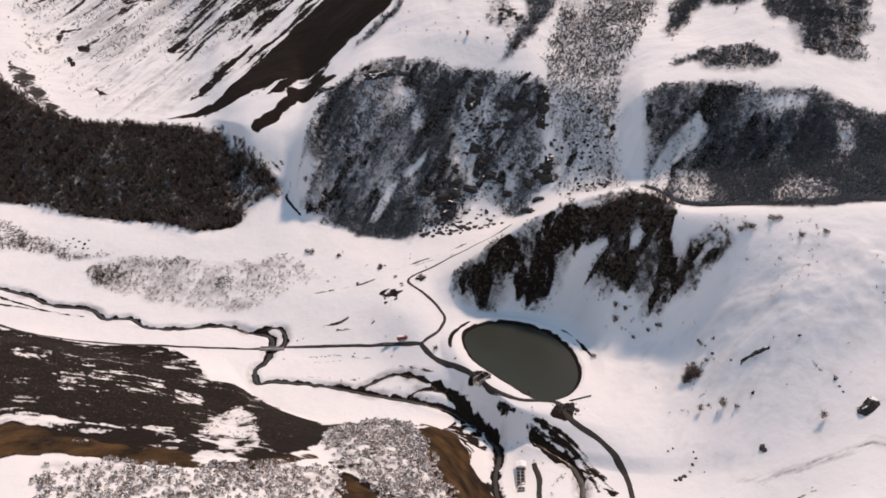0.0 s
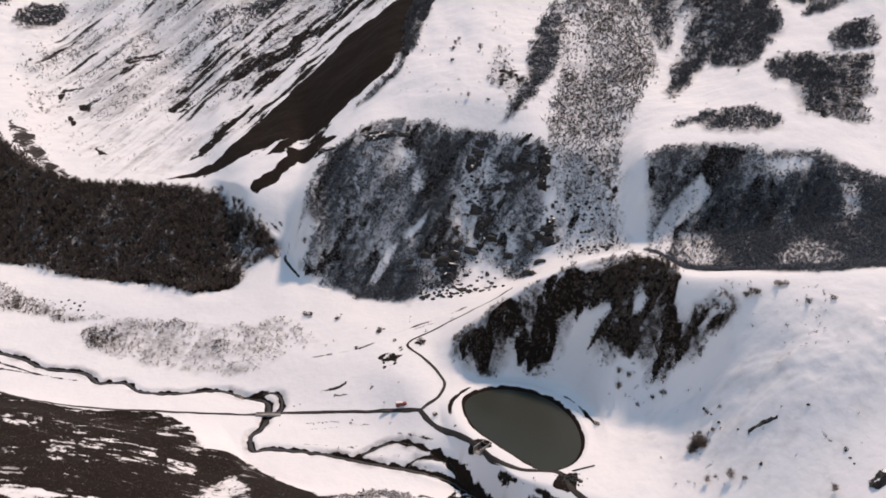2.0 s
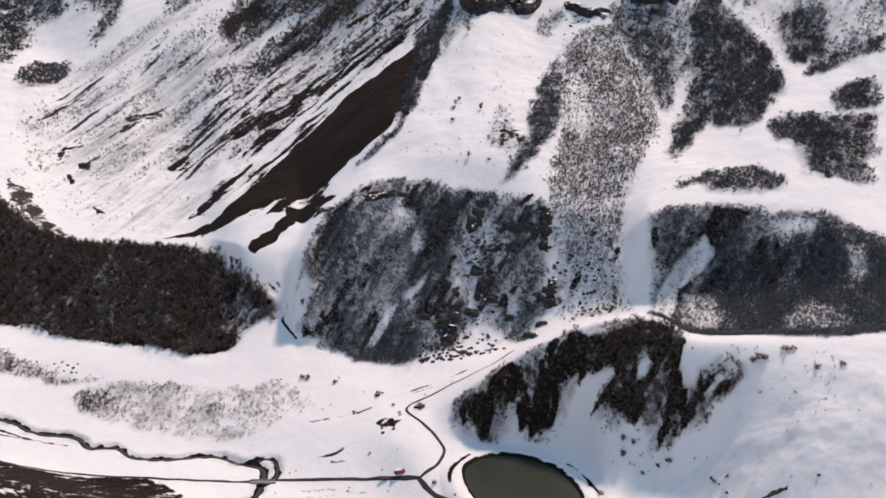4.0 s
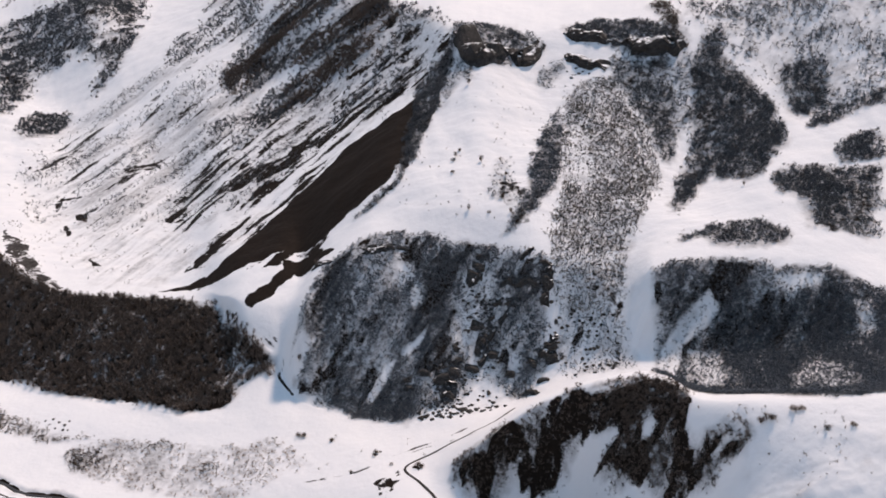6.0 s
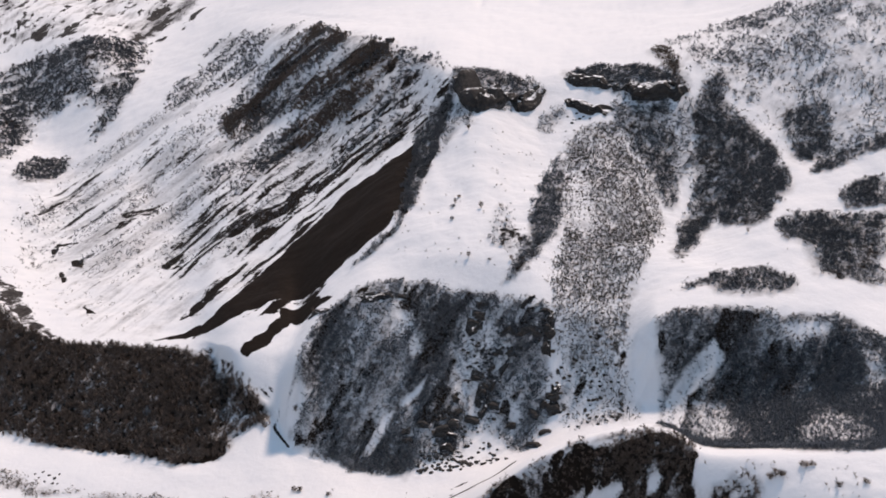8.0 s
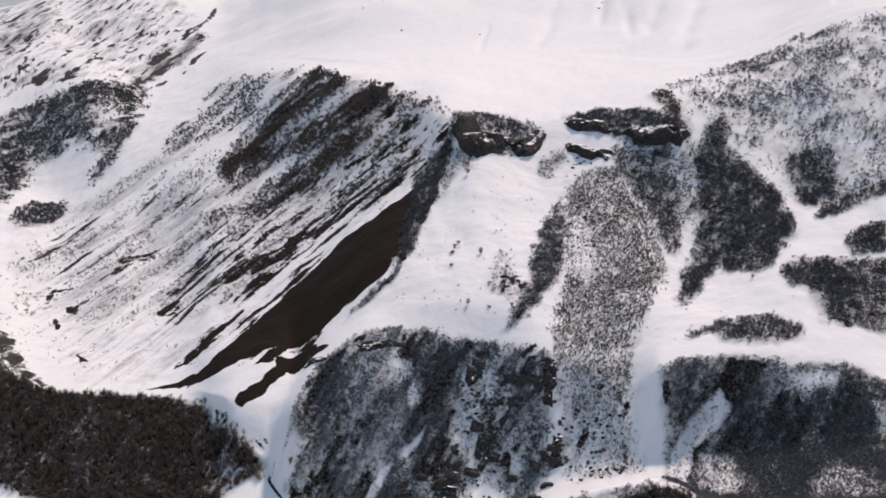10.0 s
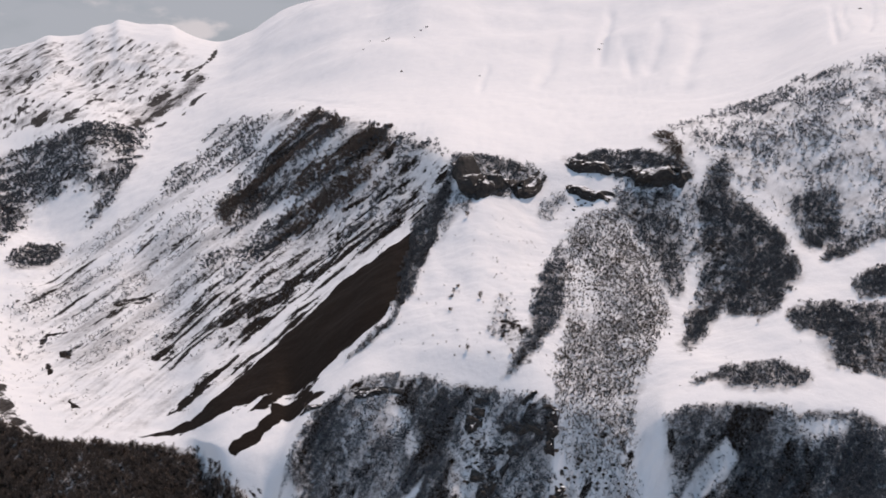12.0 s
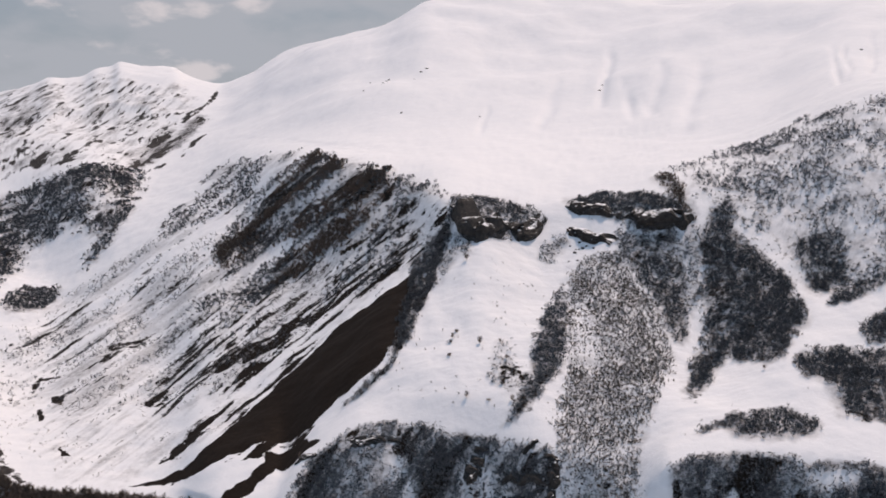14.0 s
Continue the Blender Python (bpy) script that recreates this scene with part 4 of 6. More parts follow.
patch("grass", [(130, 447), (166, 436), (235, 427), (221, 388), (121, 432)], 0.12, soft=10, streak=TRACK_DIP, vary=0.42, size=2.6)
patch("bare", [(101, 572), (140, 551), (146, 527), (137, 527), (120, 548)], 0.16, soft=6, vary=0.5, size=6.0)
patch("bare", [(199, 546), (226, 539), (221, 516), (206, 519)], 0.18, soft=6, vary=0.6, size=5.0)
patch("bare", [(144, 536), (163, 518), (164, 472), (142, 483)], 0.14, soft=8, vary=0.5, size=5.0)
patch("bare", [(-3, 988), (90, 982), (82, 815), (33, 815), (2, 849)], 0.05, soft=8, vary=0.35, size=6.0)
patch("bare", [(44, 857), (80, 850), (68, 802), (46, 803)], 0.3, soft=4, vary=0.6, size=5.0)
patch("litter", [(108, 568), (171, 533), (251, 526), (241, 448), (158, 440), (126, 464), (112, 542)], 0.0, soft=12, vary=0.2, size=7.0)
patch("bare", [(-410, 1090), (-405, 1092), (-386, 1051), (-389, 1044)], 0.9, soft=3, vary=0.4, size=5.0)
patch("bare", [(-343, 971), (-332, 961), (-322, 944), (-331, 948)], 0.9, soft=3, vary=0.4, size=5.0)
patch("bare", [(-414, 1132), (-397, 1127), (-385, 1098), (-396, 1098)], 0.8, soft=3, vary=0.5, size=5.0)
patch("bare", [(-453, 1180), (-455, 1208), (-424, 1197), (-420, 1186), (-447, 1194), (-436, 1148)], 0.6, soft=2, vary=0.5, size=5.0)
patch("rock", [(-231, 2177), (-14, 1981), (-17, 1640), (-191, 1829)], 0.0, soft=30, vary=0.34, size=14.0)
patch("rock", [(-62, 802), (-43, 805), (-42, 802), (-61, 799)], 1.0, soft=2, vary=0.2)
patch("rock", [(117, 965), (128, 956), (127, 905), (120, 896), (114, 922)], 0.22, soft=5, vary=0.7, size=3.5)
patch("rock", [(77, 749), (94, 748), (98, 723), (83, 724), (75, 736)], 0.2, soft=5, vary=0.7, size=3.5)
patch("rock", [(16, 785), (33, 785), (35, 762), (42, 744), (29, 732), (20, 759)], 0.22, soft=4, vary=0.8, size=4.0)
patch("rock", [(-8, 737), (7, 744), (14, 735), (9, 715), (-4, 715)], 0.45, soft=4, vary=0.8, size=4.0)
patch("rock", [(0, 732), (12, 741), (9, 717), (3, 715)], 0.9, soft=2, vary=0.3)
patch("rock", [(75, 766), (82, 764), (78, 751), (73, 752)], 1.0, soft=2, vary=0.2)
patch("rock", [(72, 735), (82, 734), (84, 727), (75, 728)], 1.0, soft=2, vary=0.2)
patch("rock", [(21, 781), (31, 784), (30, 778), (18, 777)], 0.8, soft=2, vary=0.3)
patch("rock", [(29, 763), (43, 754), (38, 745), (27, 738), (23, 747)], 0.6, soft=3, vary=0.5)
patch("rock", [(-466, 1066), (-427, 1024), (-380, 945), (-339, 893), (-341, 886), (-386, 925), (-431, 989)], 0.6, soft=4, vary=0.4)
patch("rock", [(-107, 832), (-92, 812), (-88, 802), (-103, 818)], 1.0, soft=1.5, vary=0.1)
patch("rock", [(-576, 1913), (-586, 2075), (-586, 2153), (-572, 2208), (-544, 2154), (-538, 2240), (-523, 2276), (-502, 2234), (-505, 2150), (-507, 2045), (-527, 2040), (-540, 1972), (-557, 1925)], 0.62, soft=14, streak=FAR_DIP, vary=0.6, size=9.0)
patch("litter", [(-576, 1913), (-586, 2075), (-586, 2153), (-572, 2208), (-544, 2154), (-538, 2240), (-523, 2276), (-502, 2234), (-505, 2150), (-507, 2045), (-527, 2040), (-540, 1972), (-557, 1925)], 0.7, soft=16, streak=FAR_DIP, vary=0.4, size=9.0)
patch("rock", [(-566, 2231), (-550, 2337), (-534, 2374), (-543, 2548), (-523, 2457), (-531, 2293), (-544, 2237)], 0.75, soft=8, streak=FAR_DIP, vary=0.6, size=6.0)
patch("rock", [(-534, 1932), (-508, 1970), (-492, 2072), (-474, 2150), (-464, 2124), (-482, 1988), (-497, 1928)], 0.45, soft=8, streak=FAR_DIP, vary=0.7, size=6.0)
patch("rock", [(-838, 1983), (-777, 2018), (-765, 2078), (-747, 2059), (-744, 1983), (-789, 1993), (-814, 1975)], 0.75, soft=10, streak=FAR_DIP, vary=0.6, size=6.0)
patch("rock", [(-711, 1952), (-701, 2033), (-688, 2028), (-675, 1922)], 0.75, soft=8, streak=FAR_DIP, vary=0.6, size=6.0)
patch("rock", [(-663, 2140), (-646, 2217), (-637, 2232), (-642, 2155)], 0.72, soft=8, streak=FAR_DIP, vary=0.6, size=6.0)
patch("rock", [(-833, 2072), (-833, 2127), (-817, 2122), (-813, 2061)], 0.72, soft=8, streak=FAR_DIP, vary=0.6, size=6.0)
patch("rock", [(-872, 2063), (-855, 2076), (-832, 2068), (-842, 2043)], 0.7, soft=8, streak=FAR_DIP, vary=0.6, size=6.0)
patch("rock", [(-704, 2080), (-703, 2133), (-689, 2158), (-686, 2051)], 0.65, soft=8, streak=FAR_DIP, vary=0.6, size=6.0)
patch("rock", [(-942, 2227), (-945, 2320), (-884, 2203), (-879, 2149)], 0.55, soft=10, streak=FAR_DIP, vary=0.6, size=6.0)
patch("rock", [(-876, 2023), (-1154, 2683), (-920, 2596), (-817, 2620), (-606, 2489), (-555, 2385), (-577, 1924), (-699, 1925)], 0.2, soft=40, streak=FAR_DIP, vary=0.65, size=4.5)
patch("litter", [(-876, 2023), (-1193, 2773), (-944, 2589), (-825, 2648), (-606, 2489), (-555, 2385), (-577, 1924), (-699, 1925)], 0.12, soft=40, streak=FAR_DIP, vary=0.6, size=7.0)
patch("litter", [(-1000, 2393), (-991, 2567), (-922, 2564), (-843, 2348), (-860, 2231), (-959, 2295)], 0.3, soft=20, streak=FAR_DIP, vary=0.8, size=6.0)
patch("snow", [(-811, 2638), (-795, 2664), (-684, 2639), (-609, 2583), (-652, 2518), (-721, 2527), (-777, 2559)], 1.0, soft=12)


# Shallow gullies in the snow of the great peak: both ends in plan, half width, depth.
GULLIES = [(298, 2016, 234, 1674, 9, 4.0), (361, 1830, 286, 1555, 11, 3.5), (413, 1786, 296, 1389, 13, 3.5), (562, 1626, 459, 1305, 4, 2.6),
           (567, 1593, 467, 1297, 4, 2.4), (634, 1656, 500, 1328, 5, 2.6), (62, 1698, 47, 1528, 5, 1.8), (281, 1779, 262, 1554, 8, 3.0), (187, 1843, 136, 1562, 12, 2.4)]


def height(x, y):
    """Height of the ground with its relief, basin and channels."""
    x, y = np.asarray(x, float), np.asarray(y, float)
    z, band = land(x, y)
    r = np.hypot(x, y)
    scarp = np.clip(1 - np.abs(band - 8.5) / 0.55, 0, 1)
    upper = np.clip(1 - np.abs(band - 11.4) / 1.3, 0, 1)
    peak = bump(band, 13.9, 14.3)
    z = z + fractal(x, y, 60, 3, 11) * (1.2 + 2.5 * scarp + 3.0 * upper)
    open_snow = bump(band, 9.2, 9.8) * (1 - peak)
    z = z + open_snow * (1.9 * fractal(x, y, 30, 3, 13) + 0.65 * fractal(x * 0.5, y, 8, 3, 14))
    z = z + fractal(x, y, 260, 3, 15) * (9 * upper + 26 * peak * (1 - 0.75 * bump(-x, 450, 620)))
    z = z + fractal(x, y * 0.35, 14, 3, 21) * (0.15 + 3.0 * scarp + 0.9 * upper) + fractal(x, y, 5, 2, 31) * (0.10 + 0.8 * scarp)
    c, s = math.cos(CLIFF_BEARING), math.sin(CLIFF_BEARING)
    ribs = fractal((c * x + s * y) / 5, c * y - s * x, 15, 3, 57)
    z = z + scarp * 4.5 * (0.5 - np.abs(ribs) * 2.2)
    ridge = bump(r, 2100, 2500) * bump(-x, 380, 620)
    cr = np.clip(np.abs(r - 2860) / 420, 0.25, 1)
    z = z + ridge * cr * (15 * (1 - 2 * np.abs(fractal(x, y, 190, 4, 61))) - 9) + ridge * 2.5 * (0.4 - np.abs(fractal(x, y, 62, 3, 63)) * 1.6)
    z = z + peak * (1 - ridge) * (1.6 * fractal(x, 0.5 * y, 60, 4, 65) * bump(fractal(x, y, 420, 2, 66), -0.15, 0.35) + 11 * fractal(x, y, 150, 3, 68) + 1.3 * fractal(x, y, 34, 3, 67))
    lip = np.clip(1 - np.abs(band - 13.35) / 0.6, 0, 1)
    z = z + lip * 3.2 * fractal(x * 0.6, y * 0.5, 55, 2, 71)
    for x0, y0, x1, y1, wide, deep in GULLIES:
        line = np.array([(x0, y0), (x1, y1)], float)
        m = near_box(x, y, line, 60)
        if m.any():
            xm, ym = x[m], y[m]
            d = away(xm + 9 * fractal(xm, ym, 70, 3, int(x0)), ym, line)
            z[m] -= 1.7 * deep * (0.7 + 0.6 * fractal(xm, ym, 40, 2, int(y0))) * np.exp(-((d / wide) ** 2))
    hill = np.clip(1 - np.abs(band - 4.9) / 1.1, 0, 1) * bump(x, 95, 150)
    z = z + hill * (4.2 * fractal(x, y, 46, 3, 51) + 3.7 * fractal(x + 0.6 * y, y * 1.6, 21, 4, 52) + 2.6 * (0.35 - np.abs(fractal(x - 0.8 * y, y, 30, 3, 54))) + 0.3 * fractal(x, y, 5, 2, 53))
    for line, wide, deep in CHANNELS:
        m = near_box(x, y, line, 12)
        if m.any():
            xm, ym = x[m], y[m]
            d = away(xm, ym, line) + 0.8 * grain(xm, ym, 4, 5)
            z[m] -= deep * (1 - bump(d, wide * 0.6, wide + 2.2))
    m = near_box(x, y, POND_RING, 40)
    if m.any():
        xm, ym = x[m], y[m]
        d = away(xm, ym, POND_RING, True) * np.where(inside(xm, ym, POND_RING), -1, 1)
        bank = np.where(d < 0, np.maximum(d * 0.62, -4.5), np.minimum(d * 0.5, 0.9))
        k = 1 - bump(d, 6, 14)
        z[m] = z[m] * (1 - k) + bank * k
    return z


def attribute(me, name, values):
    at = me.attributes.new(name, "FLOAT", "POINT")
    at.data.foreach_set("value", np.ascontiguousarray(values, dtype=np.float32))


def grid_mesh(name, X, Y, Z):
    """A sheet of quads through arrays of rows and columns."""
    rows, cols = X.shape
    co = np.stack([X, Y, Z], -1).reshape(-1, 3).astype(np.float32)
    i = (np.arange(rows - 1)[:, None] * cols + np.arange(cols - 1)[None]).ravel()
    faces = np.stack([i, i + 1, i + cols + 1, i + cols], -1).astype(np.int32)
    return raw_mesh(name, co, faces)


def raw_mesh(name, co, faces, smooth=True):
    me = bpy.data.meshes.new(name)
    n, k = faces.shape
    me.vertices.add(len(co))
    me.vertices.foreach_set("co", np.ascontiguousarray(co, dtype=np.float32).ravel())
    me.loops.add(n * k)
    me.loops.foreach_set("vertex_index", np.ascontiguousarray(faces, dtype=np.int32).ravel())
    me.polygons.add(n)
    me.polygons.foreach_set("loop_start", np.arange(0, n * k, k, dtype=np.int32))
    me.polygons.foreach_set("use_smooth", np.full(n, smooth))
    me.update(calc_edges=True)
    return me


def build_ground():
    fine = np.linspace(-27.5, 27.5, 560)
    left = np.linspace(-180, -27.5, 30)[:-1]
    right = np.linspace(27.5, 180, 30)[1:]
    a = np.radians(np.concatenate([left, fine, right]))
    R = np.array([np.interp(a, TAB_A, row) for row in TAB_R])
    rows = [np.zeros_like(a)]
    for k, n in enumerate(STEPS[: len(R) - 1]):
        for s in range(n):
            rows.append(R[k] + (R[k + 1] - R[k]) * s / n)
    rows += [R[-1], np.full_like(a, 9000.0)]
    rr = np.array(rows)
    X, Y = rr * np.sin(a)[None], rr * np.cos(a)[None]
    Z = height(X, Y)
    Z[-1] = 100
    me = grid_mesh("ground", X, Y, Z)
    cover = land_cover(X.ravel(), Y.ravel())
    for key, value in cover.items():
        attribute(me, key, value)
    me.materials.append(MAT_GROUND)
    ob = new("ground", me)
    return tagged(ob, "snow-covered valley floor, scarps and mountains with bare brown patches", "ground", kind="structure")



def land_cover(x, y):
    """Bare earth, dead grass and rock showing through the snow, 0 to 1 each."""
    out = {key: np.zeros(len(x)) for key in ("bare", "grass", "rock", "litter")}
    for n, (kind, outline, strength, soft, streak, vary, size) in enumerate(PATCHES):
        poly = np.asarray(outline, float)
        m = near_box(x, y, poly, soft * 2)
        if not m.any():
            continue
        xm, ym = x[m], y[m]
        wob = (1.5 if kind == "rock" else 0.9) * soft
        zm = zone(xm + wob * fractal(xm, ym, 9, 3, 70 + n), ym + wob * fractal(xm, ym, 9, 3, 170 + n), poly, soft)
        if kind == "snow":
            for key in out:
                out[key][m] *= 1 - np.clip(zm * np.clip(strength + vary * 1.6 * veins(xm, ym, streak, 3 + n, size), 0, 1.1), 0, 1)
            continue
        v = zm * np.clip(strength + vary * 1.6 * veins(xm, ym, streak, 3 + n, size), 0, 1.2)
        out[kind][m] = np.maximum(out[kind][m], v)
    for line, wide, deep in CHANNELS:
        m = near_box(x, y, line, 12)
        d = away(x[m], y[m], line) + 2.4 * fractal(x[m], y[m], 6, 4, 8)
        out["bare"][m] = np.maximum(out["bare"][m], 1.05 - bump(d, wide * 0.8, wide + 1.3))
        gravel = (0.12 + 1.1 * fractal(x[m], y[m], 16, 3, 38)) * (1 - bump(d, wide + 0.5, wide + 5.0))
        out["litter"][m] = np.maximum(out["litter"][m], np.clip(gravel, 0, 0.8))
    for line, wide, strength in FAINT:
        m = near_box(x, y, line, 12)
        d = away(x[m], y[m], line) + 1.0 * fractal(x[m], y[m], 5, 3, 18)
        worn = strength * (0.75 + 0.9 * fractal(x[m], y[m], 14, 2, 28))
        key = "litter" if wide > 3 else "bare"
        out[key][m] = np.maximum(out[key][m], worn * (1 - bump(d, wide * 0.5, wide + 1.5)))
    m = near_box(x, y, POND_RING, 10)
    d = away(x[m], y[m], POND_RING, True) * np.where(inside(x[m], y[m], POND_RING), -1, 1) + 0.5 * grain(x[m], y[m], 5, 4)
    for key in ("bare", "litter"):
        out[key][m] = np.where(d < 2, 0, out[key][m])
    out["bare"][m] = np.maximum(out["bare"][m], 1.1 - bump(d, -0.8, 0.4))
    return out


# ---- ground, water, roads ----
ground = build_ground()


def surface(x, y):
    return float(height(np.array([float(x)]), np.array([float(y)]))[0])


def part(name, bm, mat, parent=None, label=""):
    """Links a bmesh as one mesh object, under a thing or a part where one is given."""
    bmesh.ops.recalc_face_normals(bm, faces=bm.faces)
    me = bpy.data.meshes.new(name)
    bm.to_mesh(me)
    bm.free()
    me.materials.append(mat)
    ob = new(name, me)
    if parent:
        ob.parent = parent
    return tagged(ob, label) if label else ob


def strip(name, line, wide, lift, mat, seed, label, category, level=None):
    """A ribbon along a line in plan, with uneven edges, laid on the ground."""
    p = resampled(line, 1.5)
    d = np.gradient(p, axis=0)
    d /= np.hypot(d[:, 0], d[:, 1])[:, None]
    side = np.stack([d[:, 1], -d[:, 0]], -1)
    s = np.arange(len(p)) * 1.5
    w0 = wide * (1 + 0.5 * fractal(s, s * 0, 9, 4, seed))
    w1 = wide * (1 + 0.5 * fractal(s, s * 0 + 50, 9, 4, seed + 1))
    cols = [p - side * w0[:, None], p - side * w0[:, None] * 0.4, p + side * w1[:, None] * 0.4, p + side * w1[:, None]]
    X, Y = np.stack([c[:, 0] for c in cols], 1), np.stack([c[:, 1] for c in cols], 1)
    Z = height(X, Y)
    Z = np.repeat(Z.min(1, keepdims=True), 4, 1) + lift if level else Z + lift
    Z[:, 0] -= 0.12
    Z[:, 3] -= 0.12
    me = grid_mesh(name, X, Y, Z)
    me.materials.append(mat)
    return tagged(new(name, me), label, category, kind="structure")


pond_ring = POND_RING * 0.978 + POND_RING.mean(0) * 0.022
bm = bmesh.new()
bm.faces.new([bm.verts.new((p[0], p[1], -1.4)) for p in pond_ring])
tagged(part("water", bm, MAT_WATER), "dark green reservoir water inside a snowy embankment", "water", kind="structure")
strip("water", RIVER, 1.5, 0.5, MAT_STREAM, 40, "dark stream winding between snowy banks", "stream", True)
strip("water", BRAID_NORTH, 1.2, 0.3, MAT_STREAM, 42, "side arm of the dark stream", "stream", True)
strip("water", BRAID_MID, 1.1, 0.25, MAT_STREAM, 44, "side arm of the dark stream", "stream", True)
strip("water", BRAID_ISLE, 1.1, 0.3, MAT_STREAM, 46, "side arm of the dark stream", "stream", True)
strip("water", STREAM_EAST, 1.4, 0.35, MAT_STREAM, 48, "narrow dark brook in the snow", "stream", True)
strip("road", ROAD_VALLEY, 1.25, 0.2, MAT_ROAD, 50, "narrow wet road across the snowy valley floor", "road")
strip("road", ROAD_NORTH, 1.0, 0.2, MAT_ROAD, 52, "narrow wet track beside the knoll", "road")
strip("road", ROAD_SOUTH, 1.5, 0.2, MAT_ROAD, 54, "narrow wet road below the reservoir", "road")
strip("road", YARD_TRACK, 1.6, 0.2, MAT_ROAD, 56, "short wet drive beside the basins", "road")


# ---- plants ----
def blades(rng, n, base, tall, spread, width, droop=0.25, steep=1.15):
    """n thin tapering twigs, rising and spreading from a stem."""
    a = rng.uniform(0, 2 * np.pi, n)
    h0 = rng.uniform(base, 0.75, n) * tall
    length = rng.uniform(0.35, 1.0, n) * spread
    lift = rng.uniform(droop, steep, n)
    d = np.stack([np.cos(a), np.sin(a), lift], -1)
    d /= np.linalg.norm(d, axis=1)[:, None]
    p0 = np.stack([0.06 * tall * np.cos(a), 0.06 * tall * np.sin(a), h0], -1)
    p1 = p0 + d * length[:, None]
    p1[:, 2] = np.minimum(p1[:, 2], tall * rng.uniform(0.85, 1.08, n))
    side = np.cross(d, rng.normal(size=(n, 3)))
    side /= np.linalg.norm(side, axis=1)[:, None]
    w = (rng.uniform(0.5, 1.0, n) * width)[:, None]
    co = np.stack([p0 - side * w, p0 + side * w, p1], 1).reshape(-1, 3)
    return co, np.arange(3 * n).reshape(n, 3)


def rounded(rng, n, middle, wide, tall, width):
    """n twigs that fill a broad, rounded crown about the height given."""
    d = rng.normal(size=(n, 3))
    d /= np.linalg.norm(d, axis=1)[:, None]
    d[:, 2] = np.abs(d[:, 2]) * 1.3 - 0.35
    reach = rng.uniform(0.55, 1.0, n)[:, None]
    p1 = d * reach * np.array([wide, wide, tall]) + np.array([0, 0, middle])
    p0 = p1 * np.array([0.3, 0.3, 0.45]) + rng.normal(size=(n, 3)) * 0.05
    side = np.cross(p1 - p0, rng.normal(size=(n, 3)))
    side /= np.linalg.norm(side, axis=1)[:, None] + 1e-9
    w = (rng.uniform(0.5, 1.0, n) * width)[:, None]
    tip = p1 + side * w * 0.35
    co = np.stack([p0, p1 + side * w, tip - side * 2.2 * w], 1).reshape(-1, 3)
    return co, np.arange(3 * n).reshape(n, 3)


def trunk(tall, radius, limbs, rng):
    """A four-sided tapering stem with a few limbs."""
    co, faces = [], []

    def stem(p, q, r0, r1):
        b = len(co)
        d = (q - p) / np.linalg.norm(q - p)
        u = np.cross(d, (0.3, 0.9, 0.1))
        u /= np.linalg.norm(u)
        v = np.cross(d, u)
        for c, r in ((p, r0), (q, r1)):
            for k in range(4):
                co.append(c + r * (math.cos(k * math.pi / 2) * u + math.sin(k * math.pi / 2) * v))
        for k in range(4):
            faces.extend([(b + k, b + (k + 1) % 4, b + 4 + k), (b + (k + 1) % 4, b + 4 + (k + 1) % 4, b + 4 + k)])

    stem(np.array([0, 0, -0.6]), np.array([0.05 * tall, 0.03 * tall, 0.85 * tall]), radius, radius * 0.25)
    for k in range(limbs):
        a = rng.uniform(0, 2 * np.pi)
        h = rng.uniform(0.2, 0.55) * tall
        p = np.array([0.02 * tall, 0.01 * tall, h])
        stem(p, p + np.array([math.cos(a), math.sin(a), rng.uniform(0.7, 1.4)]) * tall * 0.28, radius * 0.5, radius * 0.12)
    return np.array(co), np.array(faces)


def joined(*sets):
    co, faces, b = [], [], 0
    for c, f in sets:
        co.append(c)
        faces.append(f + b)
        b += len(c)
    return np.concatenate(co), np.concatenate(faces)


SEEDED = np.random.default_rng(7)
FOREST = [joined(trunk(1.0, 0.03, 0, SEEDED), blades(SEEDED, 19, 0.12, 0.95, 0.52, 0.054, 0.1, 1.6)) for _ in range(8)]
TREES = [joined(trunk(0.9, 0.03, 0, SEEDED), rounded(SEEDED, 21, 0.5, 0.44, 0.48, 0.038)) for _ in range(8)]
BRUSH = [blades(SEEDED, 12, 0.0, 0.95, 0.72, 0.057, 0.2, 1.7) for _ in range(6)]
BRUSH += [rounded(SEEDED, 13, 0.4, 0.44, 0.5, 0.047) for _ in range(4)]
LOW = [blades(SEEDED, 9, 0.0, 0.9, 0.85, 0.078, 0.25, 1.5) for _ in range(8)]
HEATH = [blades(SEEDED, 12, 0.0, 0.8, 1.3, 0.12, 0.1) for _ in range(8)]
SCRUB = [blades(SEEDED, 26, 0.0, 0.9, 0.85, 0.03, 0.15, 1.6) for _ in range(8)]


